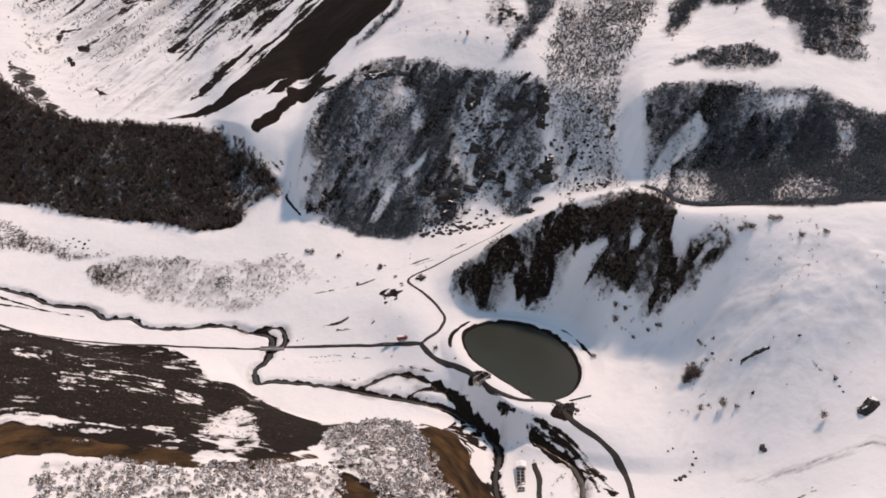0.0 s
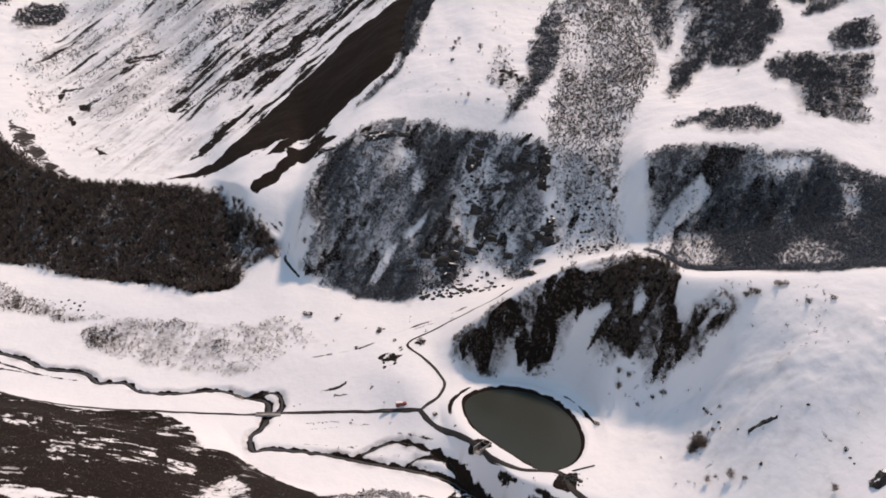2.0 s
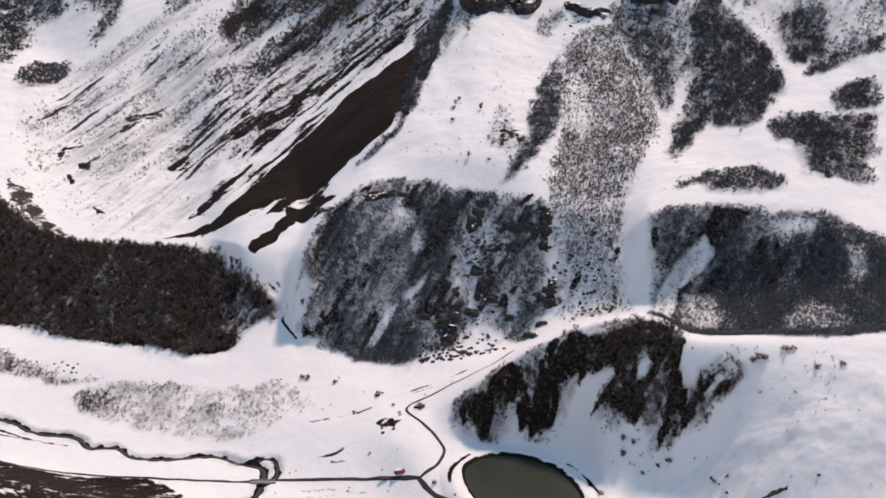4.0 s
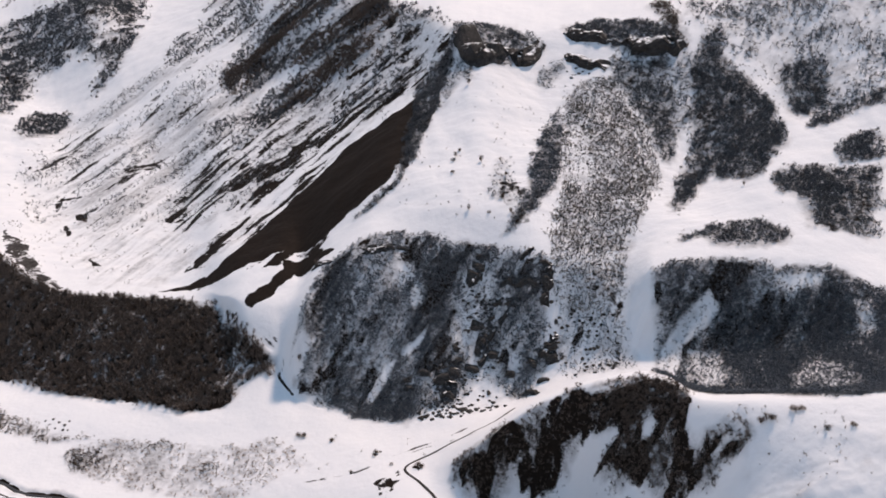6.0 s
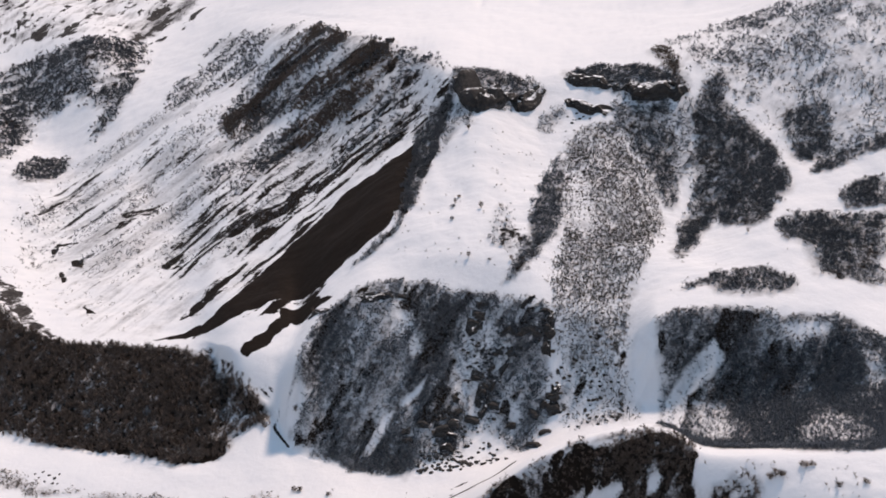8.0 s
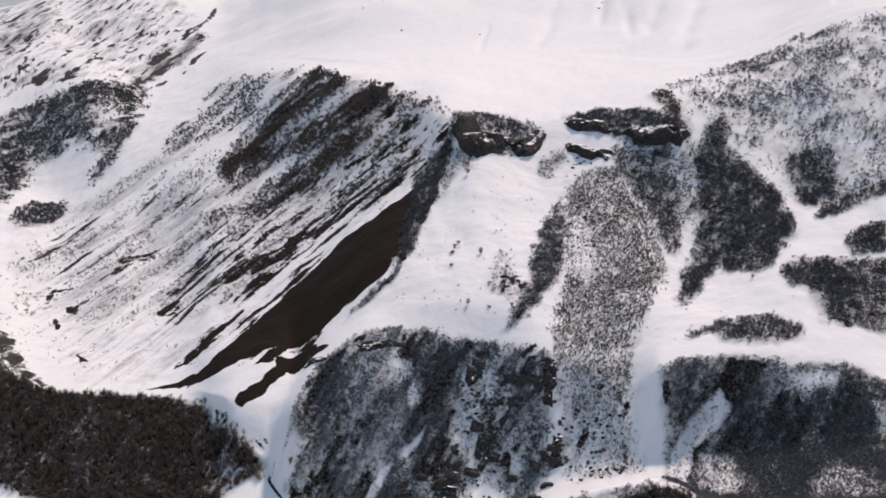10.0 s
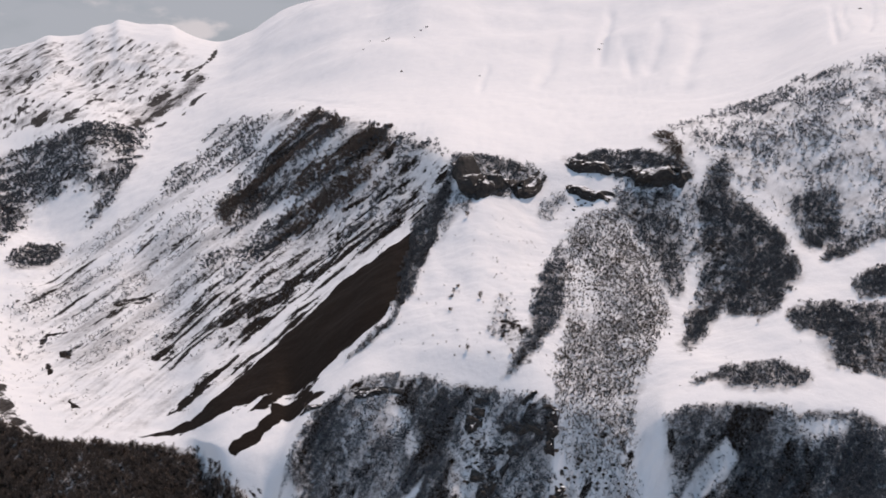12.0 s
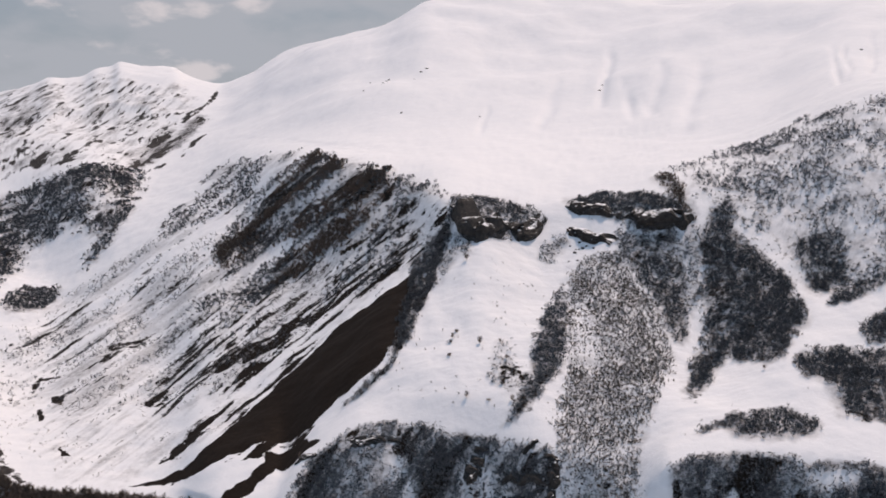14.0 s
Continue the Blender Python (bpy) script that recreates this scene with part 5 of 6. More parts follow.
def stone_model(rng):
    """A rough twenty-sided stone."""
    g = (1 + 5**0.5) / 2
    co = np.array([(-1, g, 0), (1, g, 0), (-1, -g, 0), (1, -g, 0), (0, -1, g), (0, 1, g), (0, -1, -g), (0, 1, -g), (g, 0, -1), (g, 0, 1), (-g, 0, -1), (-g, 0, 1)], float) / 1.9
    co *= rng.uniform(0.6, 1.15, (12, 1))
    co[:, 2] *= 0.7
    faces = [(0, 11, 5), (0, 5, 1), (0, 1, 7), (0, 7, 10), (0, 10, 11), (1, 5, 9), (5, 11, 4), (11, 10, 2), (10, 7, 6), (7, 1, 8),
             (3, 9, 4), (3, 4, 2), (3, 2, 6), (3, 6, 8), (3, 8, 9), (4, 9, 5), (2, 4, 11), (6, 2, 10), (8, 6, 7), (9, 8, 1)]
    return co, np.array(faces)


STONES = [stone_model(SEEDED) for _ in range(8)]


def laden_bush(rng):
    """Snow lying in lumps on a low, twiggy bush."""
    sets = [rounded(rng, 24, 0.3, 0.5, 0.42, 0.06)]
    for _ in range(2):
        co, faces = stone_model(rng)
        sets.append((co * 0.19 + np.array([*rng.uniform(-0.28, 0.28, 2), rng.uniform(0.2, 0.42)]), faces))
    return joined(*sets)


BUSHES = [laden_bush(SEEDED) for _ in range(8)]


def scattered(rng, outline, density, streak, seed, soft=5.0, vary=0.45):
    """Places in an outline, thinned by broken ground and by the clear snow."""
    poly = np.asarray(outline, float)
    lo, hi = poly.min(0), poly.max(0)
    n = int(density * (hi - lo).prod() * 1.6)
    x, y = rng.uniform(lo[0], hi[0], n), rng.uniform(lo[1], hi[1], n)
    wob = 1.0 * soft
    keep = zone(x + wob * fractal(x, y, 12, 2, 5), y + wob * fractal(x, y, 12, 2, 6), poly, soft) > rng.uniform(0, 1, n)
    x, y = x[keep], y[keep]
    thin = 0.62 - 1.2 * max(0.0, vary - 0.7) + 2.2 * vary * veins(x, y, streak, seed) - (0.5 if density < 0.06 else 0) * (0.5 - fractal(x, y, 22, 2, seed + 3))
    for kind, ring, strength, soft, _, _, _ in PATCHES:
        if kind == "snow":
            thin = thin * (1 - strength * zone(x, y, ring, soft))
    keep = thin > rng.uniform(0, 1, len(x))
    return x[keep], y[keep]


def plant_mesh(name, rng, x, y, models, tall, mat):
    """Many plants joined into one mesh."""
    z = height(x, y)
    pick = rng.integers(0, len(models), len(x))
    cos, quads, b = [], [], 0
    for k, (co, faces) in enumerate(models):
        m = np.nonzero(pick == k)[0]
        if not len(m):
            continue
        a = rng.uniform(0, 2 * np.pi, len(m))
        h = tall * rng.uniform(0.55, 1.15, len(m))
        c, s = np.cos(a)[:, None], np.sin(a)[:, None]
        p = np.stack([(co[None, :, 0] * c - co[None, :, 1] * s) * h[:, None] * 1.0 + x[m][:, None],
                      (co[None, :, 0] * s + co[None, :, 1] * c) * h[:, None] * 1.0 + y[m][:, None],
                      co[None, :, 2] * h[:, None] + z[m][:, None] - 0.1], -1)
        cos.append(p.reshape(-1, 3))
        quads.append((faces[None] + (np.arange(len(m)) * len(co))[:, None, None] + b).reshape(-1, 3))
        b += len(m) * len(co)
    me = raw_mesh(name, np.concatenate(cos), np.concatenate(quads), smooth=False)
    me.materials.append(mat)
    return new(name, me)


def plant_woods():
    rng = np.random.default_rng(21)
    for n, (label, outline, density, streak, tall, soft, vary) in enumerate(WOODS):
        x, y = scattered(rng, outline, density, streak, 90 + n, soft, vary)
        mat = MAT_TWIG if "scarp" in label or "dense" in label or "knoll" in label or "brown" in label else MAT_TWIG_RIB if "central rib" in label else MAT_TWIG_HAZED if "cliff" in label or "rib" in label or "scrub" in label or "thin" in label else MAT_TWIG_DUSK
        ob = plant_mesh("woodland", rng, x, y, FOREST if "forest" in label else TREES if tall > 0.9 else LOW if tall < 0.46 else BRUSH, 6.0 * tall, mat)
        tagged(ob, label, "woodland", kind="stuff")
    kinds = {"stones": (STONES, 1.8, MAT_STONE), "snow": (BUSHES, 3.9, MAT_TWIG_SNOW), "heather": (HEATH, 1.1, MAT_TWIG), "tufts": (LOW, 2.4, MAT_TWIG), "brown": (SCRUB, 2.6, MAT_TWIG), "scrub": (SCRUB, 2.6, MAT_SCRUB)}
    for n, (label, outline, density) in enumerate(SHRUBS):
        x, y = scattered(rng, outline, density, None, 140 + n)
        models, tall, mat = next(kinds[key] for key in ("tufts", "stones", "heather", "snow", "brown", "scrub") if key in label)
        name = "scree" if models is STONES else "scrub"
        ob = plant_mesh(name, rng, x, y, models, tall, mat)
        tagged(ob, label, name, kind="stuff")


plant_woods()


# ---- crags ----
def crag(line, tall, deep, seed, label, mat=None):
    """A broken rock wall along a line in plan: foot, bulging face, ledges and a top that runs back into the slope."""
    p = resampled(line, 1.2)
    n = len(p)
    wander = fractal(np.arange(n) * 1.2, np.zeros(n), 14, 3, seed + 8)
    p = p + np.stack([0 * wander, 3.0 * wander], -1) * min(1.0, tall / 6)
    d = np.gradient(p, axis=0)
    d /= np.hypot(d[:, 0], d[:, 1])[:, None]
    back = np.stack([-d[:, 1], d[:, 0]], -1)
    s = np.arange(n) * 1.2
    ends = np.clip(np.minimum(np.arange(n), n - 1 - np.arange(n)) / (0.18 * n), 0.45, 1)
    h = tall * ends * (0.8 + 0.45 * fractal(s, s * 0, 9, 3, seed))
    z0 = height(p[:, 0].copy(), p[:, 1].copy())
    rows = 13
    X, Y, Z = np.zeros((rows, n)), np.zeros((rows, n)), np.zeros((rows, n))
    for k in range(rows):
        f = k / (rows - 1)
        up = min(f / 0.72, 1.0)
        run = deep * (0.30 * up + 1.1 * max(0, f - 0.72) / 0.28) - 1.0
        run = run + (0.5 + 0.13 * tall) * fractal(s, s * 0 + 40 * f, 5 + 0.35 * tall, 3, seed + 2) - 0.25 * tall * (1 - np.abs(grain(s, s * 0, 0.9 * tall + 4, seed + 3)) * 2) * math.sin(math.pi * min(1.0, up)) + 0.6 * grain(s, s * 0 + up * 30, 2.2, seed + 4)
        q = p + back * run[:, None]
        X[k], Y[k] = q[:, 0], q[:, 1]
        Z[k] = z0 - 2.0 + (h + 2.0) * up + 0.7 * grain(s, s * 0 + 25 * f, 3.0, seed + 6) * (up < 1)
    Z[-1] = height(X[-1].copy(), Y[-1].copy()) - 0.6
    Z[-2] = np.maximum(Z[-2], Z[-1] + 0.2)
    me = grid_mesh("rock_outcrop", X, Y, Z)
    me.polygons.foreach_set("use_smooth", np.zeros(len(me.polygons), bool))
    me.materials.append(mat or MAT_CRAG)
    return tagged(new("rock_outcrop", me), label, "rock outcrop", group="crags on the slopes")


crag([(5, 1052), (13, 1034), (22, 1018), (35, 1010), (53, 1024), (64, 1037)], 20, 17, 300, "broad dark crag under the snowy plateau edge")
crag([(60, 1036), (68, 1027), (77, 1031), (91, 1041), (101, 1055)], 13, 12, 305, "lower dark lobe of the crag under the plateau")
crag([(161, 1045), (170, 1033), (178, 1026), (194, 1020), (210, 1014), (218, 1012), (226, 1020)], 15, 14, 310, "long dark rock band under the plateau edge")
crag([(114, 1042), (126, 1031), (138, 1022), (153, 1015)], 9, 8, 320, "arched dark rock above the scrubby rib")
crag([(116, 1072), (127, 1059), (142, 1053), (161, 1042)], 10, 10, 330, "low dark rock step under the plateau edge")
crag([(-64, 801), (-53, 800), (-40, 803)], 4.5, 5, 350, "dark rock ledge at the cliff top")
for n, (line, tall) in enumerate([
        ([(73, 752), (76, 752), (79, 753)], 6), ([(76, 757), (79, 758), (82, 760)], 6), ([(77, 763), (80, 764), (83, 766)], 5), ([(-2, 716), (2, 716), (6, 718)], 5),
        ([(2, 722), (6, 722), (11, 726)], 6), ([(5, 731), (9, 732), (13, 735)], 5), ([(70, 732), (75, 731), (80, 731)], 5), ([(78, 736), (82, 735), (86, 736)], 5),
        ([(19, 778), (25, 779), (30, 781)], 4), ([(26, 738), (30, 739), (34, 742)], 4), ([(33, 748), (37, 749), (41, 752)], 4), ([(58, 776), (63, 776), (69, 778)], 3.5),
        ([(42, 752), (46, 753), (50, 754)], 4), ([(-106, 823), (-95, 808), (-88, 804)], 3)]):
    crag(line, tall, 3.5, 360 + 7 * n, "small dark jagged crag on the brushy cliff")
for n, (line, tall) in enumerate([
        ([(-62, 805), (-51, 803)], 3), ([(-50, 804), (-38, 804)], 3), ([(-37, 804), (-28, 804)], 3), ([(22, 786), (32, 784)], 4), ([(18, 782), (30, 780)], 4),
        ([(25, 790), (35, 788)], 3.5), ([(46, 761), (58, 756)], 3.5), ([(37, 765), (45, 761)], 3), ([(54, 765), (73, 758)], 4), ([(43, 773), (54, 767)], 4),
        ([(70, 767), (80, 766)], 5), ([(74, 759), (80, 759)], 6), ([(72, 752), (78, 753)], 6), ([(33, 759), (39, 757)], 3.5), ([(7, 746), (13, 748)], 5),
        ([(8, 740), (15, 741)], 6)]):
    crag(line, tall, 3.0, 600 + 9 * n, "short black rock ledge breaking through the snowy brush", MAT_STONE)
for n, (line, tall) in enumerate([
        ([(21, 756), (30, 754)], 4), ([(27, 746), (32, 745)], 4), ([(4, 731), (12, 732)], 6), ([(-7, 725), (7, 726)], 7), ([(0, 716), (8, 716)], 6),
        ([(16, 736), (27, 735)], 4), ([(33, 742), (41, 739)], 4), ([(74, 735), (84, 733)], 6), ([(72, 730), (84, 727)], 5), ([(61, 731), (69, 729)], 4),
        ([(69, 719), (77, 715)], 4), ([(58, 712), (67, 700)], 4), ([(46, 728), (53, 727)], 4), ([(-20, 733), (-10, 731)], 3), ([(-31, 731), (-23, 730)], 3),
        ([(-29, 726), (-21, 725)], 3)]):
    crag(line, tall, 3.0, 900 + 9 * n, "short black rock ledge breaking through the snowy brush", MAT_STONE)
crag([(219.6, 443.8), (224.0, 443.4), (230.8, 446.9)], 4, 5, 420, "dark overhanging rock on the snowy hillside")
crag([(170.7, 495.3), (177.6, 494.1), (184.9, 492.6)], 0.9, 1.6, 430, "long low dark outcrop across the snowy hillside")


# ---- single trees, bushes and boulders ----
def blade_part(name, co, faces, scale, mat, parent):
    me = raw_mesh(name, co * scale, faces, smooth=False)
    me.materials.append(mat)
    ob = new(name, me)
    ob.parent = parent
    return ob


def bare_tree(seed, tall):
    rng = np.random.default_rng(seed)
    root = new("bare_tree")
    co, faces = trunk(1.0, 0.03, 5, rng)
    blade_part("trunk", co, faces, tall, MAT_TWIG, root)
    co, faces = blades(rng, 110, 0.18, 1.0, 0.5, 0.022)
    blade_part("crown", co, faces, tall, MAT_TWIG, root)
    return tagged(root, "leafless dark brown tree standing in the snow", "tree", group="single trees")


def bare_bush(seed, tall):
    rng = np.random.default_rng(seed)
    root = new("bush")
    sets = []
    for k in range(4):
        c, f = trunk(0.7, 0.03, 2, rng)
        c = c + np.array([rng.uniform(-0.3, 0.3), rng.uniform(-0.3, 0.3), 0])
        sets.append((c, f))
    co, faces = joined(*sets)
    blade_part("stem", co, faces, tall, MAT_TWIG, root)
    sets = []
    for k in range(5):
        c, f = blades(rng, 34, 0.05, 0.85, 0.6, 0.035, 0.1)
        sets.append((c + np.array([rng.uniform(-0.45, 0.45), rng.uniform(-0.45, 0.45), 0]), f))
    co, faces = joined(*sets)
    blade_part("crown", co, faces, tall, MAT_TWIG, root)
    return tagged(root, "leafless brown bush growing out of the snow", "bush", group="single bushes")


def set_down(model, x, y, size, turn, sink=0.15):
    """Stands a model at (x, y); the first use moves the model itself."""
    m = Matrix.Translation((x, y, surface(x, y) - sink)) @ Matrix.Rotation(turn, 4, "Z")
    if not model.get("used"):
        model["used"] = 1
        model.matrix_basis = m @ Matrix.Diagonal((size, size, size, 1))
        return model
    ob = copy_thing(model, m)
    ob.scale = (size, size, size)
    return ob


tree_models = [bare_tree(500 + k, 6.0) for k in range(4)]
bush_models = [bare_bush(520 + k, 3.2) for k in range(4)]
place_rng = random.Random(5)
TREE_SPOTS = [(10, 893, 1), (31, 880, 1.2), (20, 824, 1), (47, 833, 0.9), (53, 816, 0.9), (47, 881, 0.7), (51, 861, 0.8), (62, 815, 0.8), (22, 987, 1.2),
              (239, 833, 0.7), (204.2, 449.7, 1.15), (147.8, 484.2, 1), (158.7, 479.2, 1.35), (110.1, 563.9, 1.2), (110.5, 569.8, 1), (116.4, 566.6, 0.9), (-109, 750, 1.1), (-104, 826, 0.8)]
BUSH_SPOTS = [(146.4, 509.3, 2), (149.4, 508, 2.2), (144.3, 507.2, 1.6), (148.4, 512.1, 2), (144.3, 507.2, 1.5), (147.4, 508.7, 1.8), (150.4, 507.3, 1.7), (165.4, 474.6, 0.9), (154.5, 522.1, 0.9), (160.9, 518.5, 0.7), (156.1, 511.1, 0.8), (134.8, 550.1, 1.3), (129.2, 552.4, 1), (120.6, 553.5, 0.8), (178.4, 552.8, 1.3), (181.4, 552.7, 1.5), (184.4, 551.6, 1.3), (196.2, 553, 1.4), (200.2, 552.1, 1.1), (208.9, 537, 1.2)]
BUSH_SPOTS += [(221.8, 534.2, 1.1), (96, 551.5, 1), (-16, 646, 1.4), (-14, 645, 1.2), (-104, 699, 1.2), (-100, 698, 1.3), (-79, 690, 1.1), (-46, 671, 1), (-47, 668, 1), (8, 888, 1.1), (7, 869, 1), (13, 901, 1), (36, 819, 0.8), (260, 831, 0.8), (-280, 1046, 1.3), (-447, 1114, 1.2), (-387, 1093, 1.5), (-544, 1343, 1.3), (-362, 1544, 1.4), (-216, 1152, 1.3)]
BUSH_SPOTS += [(-362, 1340, 1.2), (-123, 628, 0.7), (-62, 654, 0.7), (-35, 655, 0.8), (214.4, 467.5, 0.7), (174.1, 476.8, 0.6), (-5, 571, 1)]
for x, y, size in TREE_SPOTS:
    set_down(place_rng.choice(tree_models), x, y, size, place_rng.uniform(0, 6))
for x, y, size in BUSH_SPOTS:
    set_down(place_rng.choice(bush_models), x, y, size, place_rng.uniform(0, 6))


def boulder(seed):
    """A worn, angular stone about two metres across."""
    bm = bmesh.new()
    bmesh.ops.create_icosphere(bm, subdivisions=3, radius=1.0)
    off = Vector((seed * 3.1, seed * 1.7, 0))
    for v in bm.verts:
        n = noise.noise(v.co * 0.9 + off) * 0.45 + noise.noise(v.co * 2.6 + off) * 0.18
        v.co *= 1 + n
        v.co.z *= 0.62
        v.co.x *= 1.25
    ob = part("boulder", bm, MAT_STONE)
    return tagged(ob, "dark weathered boulder half sunk in snow", "boulder", group="boulders in the snow")


boulder_models = [boulder(k + 1) for k in range(5)]
BOULDER_SPOTS = [(174.5, 448.2, 1.9), (174.4, 450, 1.5), (131.4, 447.3, 1.5), (133.6, 448.5, 1.2), (128.6, 446.9, 1), (127, 464, 0.7), (129.9, 465.2, 0.6), (138.9, 454.1, 0.9), (141.1, 456.8, 0.6), (136.9, 450.7, 0.6), (144.2, 448.2, 0.5), (140.3, 460.7, 0.6), (199.7, 490, 1), (214.4, 467.5, 0.8), (215.7, 463.4, 0.7), (216.7, 459.9, 0.6), (153.9, 525.5, 1), (156.6, 519.5, 0.7), (159.5, 512.5, 0.9), (166.8, 499.9, 0.8)]
BOULDER_SPOTS += [(174.1, 476.8, 0.9), (-38, 633, 1.2), (-41, 629, 1), (-40, 624, 1.3), (-36, 636, 0.9), (-59, 653, 1), (-62, 653, 0.8), (-123, 700, 0.8), (-120, 700, 0.6), (-73, 620, 0.9), (-78, 619, 0.7), (-67, 622, 0.7), (-46, 669, 1.2), (-43, 672, 0.9), (-102, 611, 0.6), (-98, 612, 0.5), (113, 762, 1.6), (118, 770, 1.3), (108, 755, 1.4), (95, 748, 1.5)]
BOULDER_SPOTS += [(103, 740, 1.2), (122, 748, 1.2), (90, 725, 1.3), (112, 728, 1.2), (97, 760, 1), (124, 866, 1.6), (121, 882, 1.4), (127, 851, 1.3), (119, 895, 1.2), (-86, 590, 0.6), (-80, 590, 0.6), (-60, 588, 0.6), (108, 700, 1.5), (60, 722, 1.6)]
PEAK_STONES = [(-139, 1967, 1.8), (-104, 1956, 2.7), (-108, 1945, 2.25), (-112, 1914, 1.8), (-142, 1858, 1.8), (-47, 1948, 2.25), (-37, 1961, 2.7), (-57, 1910, 1.35), (-69, 1689, 2.25), (255, 1806, 2.25), (246, 1777, 2.25), (584, 1574, 2.25), (50, 1652, 1.35)]  # rocks poking through the snow of the peak
BOULDER_SPOTS += [(-305, 743, 1), (-299, 744, 1.2), (-293, 739, 1.1), (-287, 735, 1.4), (-285, 739, 0.9), (-294, 733, 1), (-287, 730, 1.2), (-300, 738, 0.8), (-283, 729, 0.9)]  # stones at the foot of the scarp
BOULDER_SPOTS += PEAK_STONES
for n, (x, y, size) in enumerate(BOULDER_SPOTS):
    set_down(boulder_models[n % 5], x, y, size, place_rng.uniform(0, 6), 0.2 * size)


# ---- works in the valley ----
def box(bm, x0, x1, y0, y1, z0, z1, bevel=0.05):
    vs = bmesh.ops.create_cube(bm, size=1.0)["verts"]
    for v in vs:
        v.co = Vector(((x0 + x1) / 2 + v.co.x * (x1 - x0), (y0 + y1) / 2 + v.co.y * (y1 - y0), (z0 + z1) / 2 + v.co.z * (z1 - z0)))
    if bevel:
        edges = list({e for v in vs for e in v.link_edges})
        bmesh.ops.bevel(bm, geom=edges, offset=bevel, segments=1, affect="EDGES")


def boxes(name, mat, parent, *sizes, bevel=0.05, label=""):
    bm = bmesh.new()
    for s in sizes:
        box(bm, *s, bevel=bevel)
    return part(name, bm, mat, parent, label)


def tube(bm, p, q, radius, sides=10):
    p, q = Vector(p), Vector(q)
    m = Matrix.Translation((p + q) / 2) @ (q - p).to_track_quat("Z", "Y").to_matrix().to_4x4()
    bmesh.ops.create_cone(bm, cap_ends=True, segments=sides, radius1=radius, radius2=radius, depth=(q - p).length, matrix=m)


def settling_basin():
    root = new("settling_basin")
    w, l = 2.6, 7.6
    walls = [(-w, -w + 0.5, -l, l, -1.0, 1.3), (w - 0.5, w, -l, l, -1.0, 1.3), (-0.3, 0.3, -l + 0.4, l - 0.4, -1.0, 1.28)]
    for k in range(6):
        y = -l + k * (2 * l - 0.4) / 5
        walls.append((-w + 0.45, w - 0.45, y, y + 0.4, -1.0, 1.29))
    boxes("walls", MAT_CONCRETE, root, *walls)
    step = (2 * l - 0.4) / 5
    for k in range(5):
        for x0, x1 in ((-w + 0.52, -0.32), (0.32, w - 0.52)):
            boxes("tank_water", MAT_GLASS, root, (x0, x1, -l + k * step + 0.42, -l + (k + 1) * step - 0.02, 0.2, 0.5), bevel=0.0, label="dark still water in a tank")
    root.matrix_basis = pose(44, 459, surface(44, 459) + 0.1, 0, 0, -2)
    return tagged(root, "pale concrete settling basin with two rows of dark tanks", "basin")


def snowy_hut():
    root = new("hut")
    boxes("wall", MAT_CONCRETE, root, (-2.7, 2.7, -2.2, 2.2, -0.8, 2.8))
    boxes("door", MAT_DARK_IRON, root, (0.6, 1.5, -2.26, -2.18, 0.0, 2.0), bevel=0.01)
    bm = bmesh.new()
    for x, z in ((-3.0, 2.7), (0.0, 3.9), (3.0, 2.7)):
        for y in (-2.5, 2.5):
            bm.verts.new((x, y, z))
            bm.verts.new((x, y, z + 0.45))
    bmesh.ops.convex_hull(bm, input=bm.verts)
    part("roof", bm, MAT_SNOW, root, "gable roof under thick snow")
    root.matrix_basis = pose(45, 470.5, surface(45, 470.5), 0, 0, -2)
    return tagged(root, "small concrete hut with a snow-covered roof", "hut")


def pump_house():
    root = new("pump_house")
    boxes("wall", MAT_CONCRETE, root, (-2.0, 2.0, -1.2, 1.2, -0.8, 1.6))
    for x in (-1.5, 0.3):
        boxes("hatch", MAT_DARK_IRON, root, (x, x + 1.3, -0.8, 0.8, 1.58, 1.75), bevel=0.02)
    root.matrix_basis = pose(43.6, 448.5, surface(43.6, 448.5), 0, 0, -2)
    return tagged(root, "low pale pump house with two dark hatches", "pump house")


def red_lorry():
    root = new("lorry")
    boxes("chassis", MAT_DARK_IRON, root, (-3.6, 3.4, -0.9, 0.9, 0.55, 0.9))
    boxes("cargo_box", MAT_RED, root, (-3.6, 1.2, -1.25, 1.25, 0.95, 3.1), label="red painted cargo box")
    cab = boxes("cab", MAT_RED, root, (1.4, 3.5, -1.2, 1.2, 0.9, 2.7), bevel=0.2)
    boxes("windscreen", MAT_GLASS, cab, (3.45, 3.54, -1.0, 1.0, 1.75, 2.5), bevel=0.02)
    boxes("roof_panel", MAT_WHITE, root, (-3.5, 1.1, -1.15, 1.15, 3.1, 3.2), bevel=0.03, label="white roof panel")
    for x in (-2.6, -1.5, 2.4):
        for y in (-1.0, 1.0):
            bm = bmesh.new()
            tube(bm, (x, y - 0.15, 0.5), (x, y + 0.15, 0.5), 0.5, 16)
            wheel = part("wheel", bm, MAT_RUBBER, root)
            bm = bmesh.new()
            tube(bm, (x, y - 0.17, 0.5), (x, y + 0.17, 0.5), 0.24, 12)
            part("rim", bm, MAT_DARK_IRON, wheel)
    root.matrix_basis = pose(-27.3, 585.5, surface(-27.3, 585.5) + 0.05, 0, 0, 8)
    return tagged(root, "small red lorry with a white roof parked in snow", "lorry")


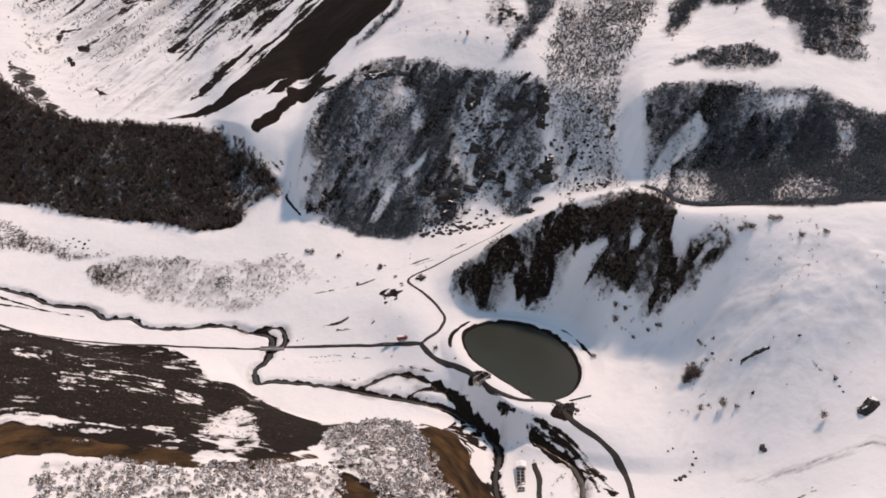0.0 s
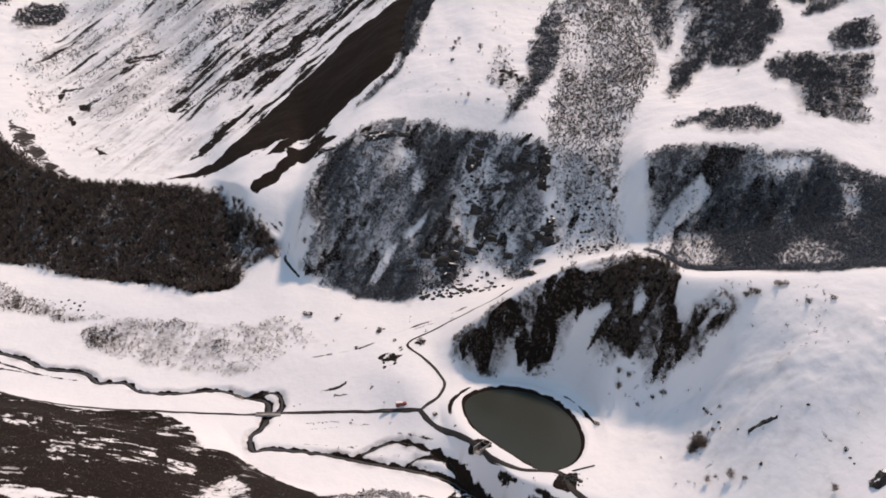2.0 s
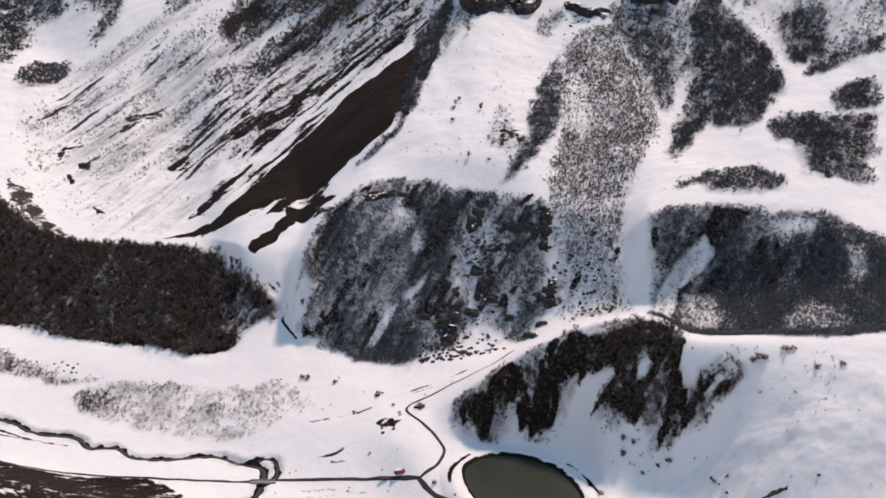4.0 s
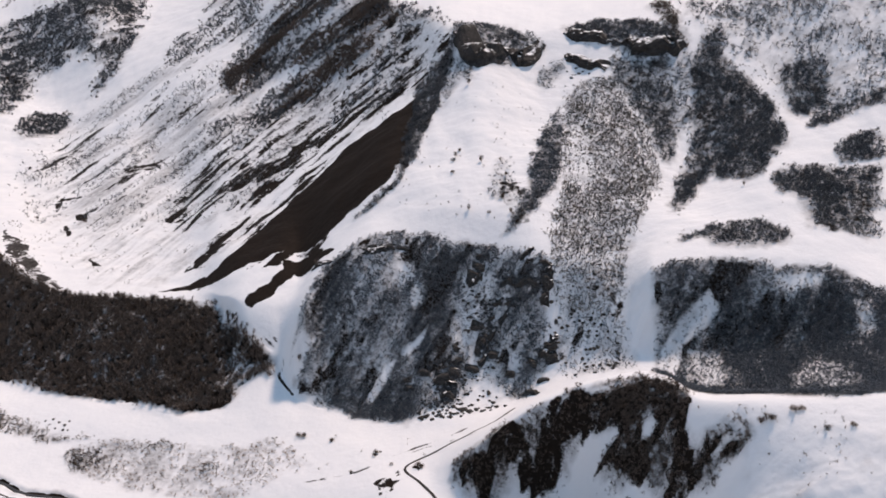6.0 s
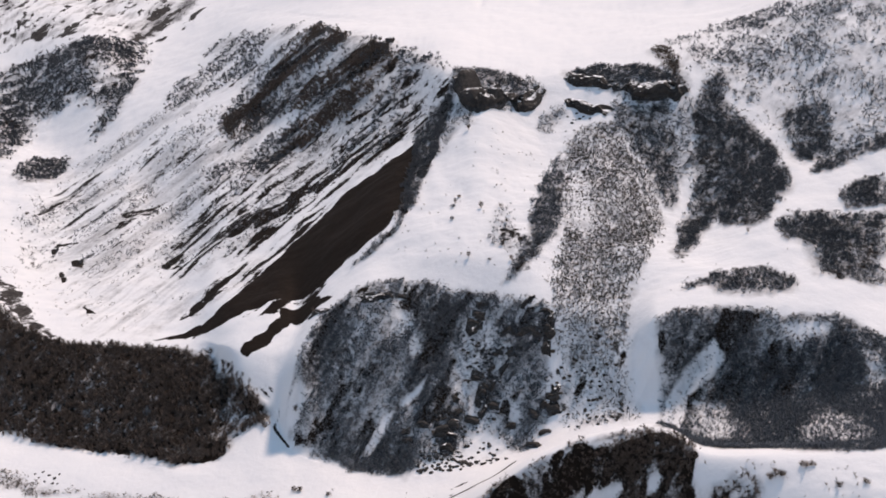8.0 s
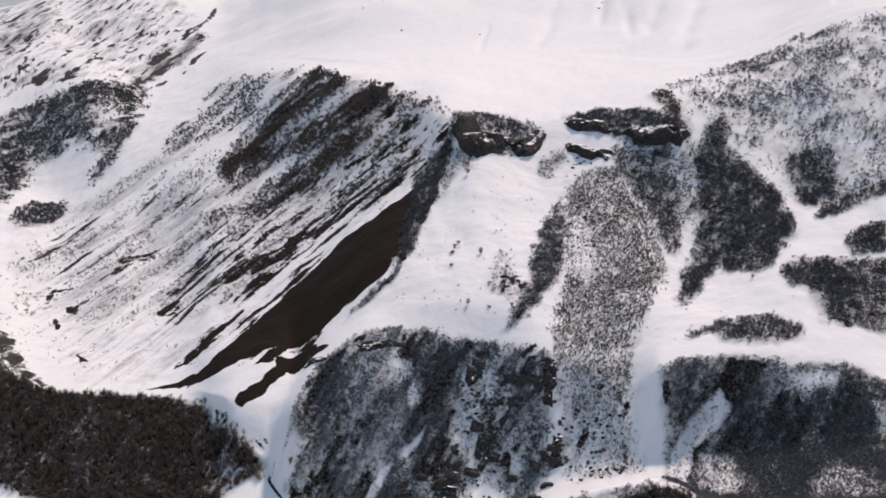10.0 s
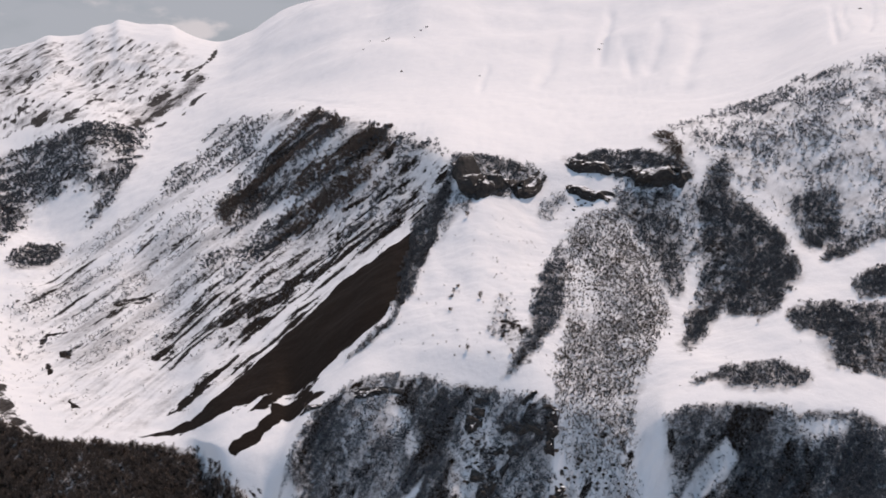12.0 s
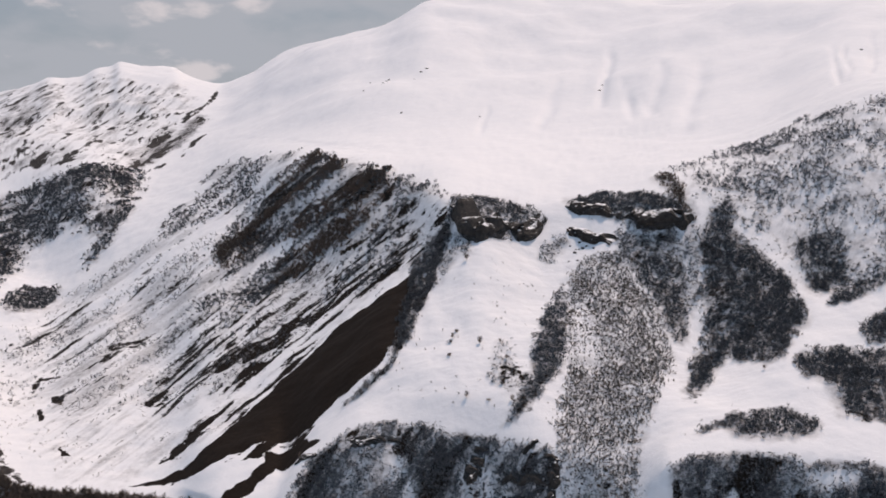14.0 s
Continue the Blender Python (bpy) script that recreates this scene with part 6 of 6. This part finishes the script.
def flat_trailer():
    root = new("trailer")
    boxes("bed", MAT_DARK_IRON, root, (-4.2, 2.6, -1.1, 1.1, 0.8, 1.05))
    boxes("drawbar", MAT_DARK_IRON, root, (2.5, 4.4, -0.12, 0.12, 0.7, 0.88), bevel=0.02)
    for x in (-2.8, -1.7):
        for y in (-0.95, 0.95):
            bm = bmesh.new()
            tube(bm, (x, y - 0.14, 0.42), (x, y + 0.14, 0.42), 0.42, 14)
            part("wheel", bm, MAT_RUBBER, root)
    root.matrix_basis = pose(-36.0, 585.6, surface(-36, 585.6) + 0.05, 0, 0, -4)
    return tagged(root, "dark flat trailer standing beside the road", "trailer")


def bridge():
    root = new("bridge")
    z = surface(-127, 602.8) + 0.35
    boxes("deck", MAT_CONCRETE, root, (-8.5, 8.5, -2.0, 2.0, -0.55, 0.0))
    for y in (-2.0, 1.75):
        boxes("parapet", MAT_CONCRETE, root, (-8.5, 8.5, y, y + 0.25, 0.02, 0.75))
    for x in (-6.2, 5.4):
        boxes("abutment", MAT_CONCRETE, root, (x, x + 0.9, -1.9, 1.9, -4.2, -0.56))
    root.matrix_basis = pose(-118.5, 603.2, z, 0, 0, 0.5)
    return tagged(root, "short concrete road bridge over the dark stream", "bridge")


def spillway():
    root = new("spillway")
    boxes("channel_floor", MAT_CONCRETE, root, (-2.2, 2.2, -6.0, 5.0, -3.2, -2.6))
    for x in (-2.7, 2.2):
        boxes("side_wall", MAT_CONCRETE, root, (x, x + 0.5, -6.0, 5.0, -3.2, 0.9))
    boxes("gate", MAT_DARK_IRON, root, (-2.15, 2.15, 0.6, 0.9, -2.55, 1.2), bevel=0.02, label="dark iron sluice gate")
    boxes("gate_beam", MAT_DARK_IRON, root, (-2.8, 2.8, 0.4, 1.1, 1.25, 1.6))
    root.matrix_basis = pose(24.5, 530.0, 1.2, 0, 0, -42)
    return tagged(root, "concrete spillway with a dark gate on the embankment", "spillway")


def rubble_heap():
    root = new("rubble_heap")
    rng = random.Random(77)
    stones = []
    for k in range(4):
        bm = bmesh.new()
        bmesh.ops.create_icosphere(bm, subdivisions=1, radius=1.0)
        for v in bm.verts:
            v.co += Vector((noise.noise(v.co * 1.3 + Vector((k, 0, 0))), noise.noise(v.co * 1.3 + Vector((9, k, 0))), 0)) * 0.4
        me = bpy.data.meshes.new("stone")
        bm.to_mesh(me)
        bm.free()
        me.materials.append(MAT_STONE)
        stones.append(me)
    for k in range(60):
        s = rng.uniform(0.4, 1.3)
        x, y = rng.gauss(0, 3.8), rng.gauss(0, 2.2)
        ob = new("stone", stones[k % 4])
        ob.parent = root
        lift = surface(74 + x, 497 + y) - surface(74, 497) + max(0.0, 1.4 - 0.35 * math.hypot(x, y))
        ob.matrix_basis = Matrix.Translation((x, y, lift - 0.1)) @ Euler((rng.uniform(0, 6), rng.uniform(0, 6), 0)).to_matrix().to_4x4() @ Matrix.Diagonal((s, s * 0.8, s * 0.6, 1))
    root.location = (74, 497, surface(74, 497))
    return tagged(root, "heap of dark broken stone beside the reservoir", "rubble heap")


def outlet_pipe():
    root = new("pipe")
    bm = bmesh.new()
    a, b = Vector((75.5, 504.5, surface(75.5, 504.5) + 0.45)), Vector((89, 509.5, surface(89, 509.5) + 0.45))
    tube(bm, a, b, 0.4, 12)
    part("barrel", bm, MAT_DARK_IRON, root)
    for f in (0.12, 0.5, 0.88):
        c = a.lerp(b, f)
        boxes("saddle", MAT_CONCRETE, root, (c.x - 0.5, c.x + 0.5, c.y - 0.5, c.y + 0.5, c.z - 1.2, c.z - 0.2))
    return tagged(root, "dark iron pipe laid on the embankment", "pipe")


def gauge_tower():
    root = new("intake_tower")
    bm = bmesh.new()
    tube(bm, (0, 0, -3.5), (0, 0, 2.2), 0.55, 12)
    part("shaft", bm, MAT_CONCRETE, root)
    boxes("cap", MAT_DARK_IRON, root, (-0.8, 0.8, -0.8, 0.8, 2.2, 2.45))
    root.location = (52.0, 515.0, -0.9)
    return tagged(root, "small dark intake tower standing in the reservoir", "intake tower")


settling_basin()
snowy_hut()
pump_house()
red_lorry()
flat_trailer()
bridge()
spillway()
rubble_heap()
outlet_pipe()
gauge_tower()
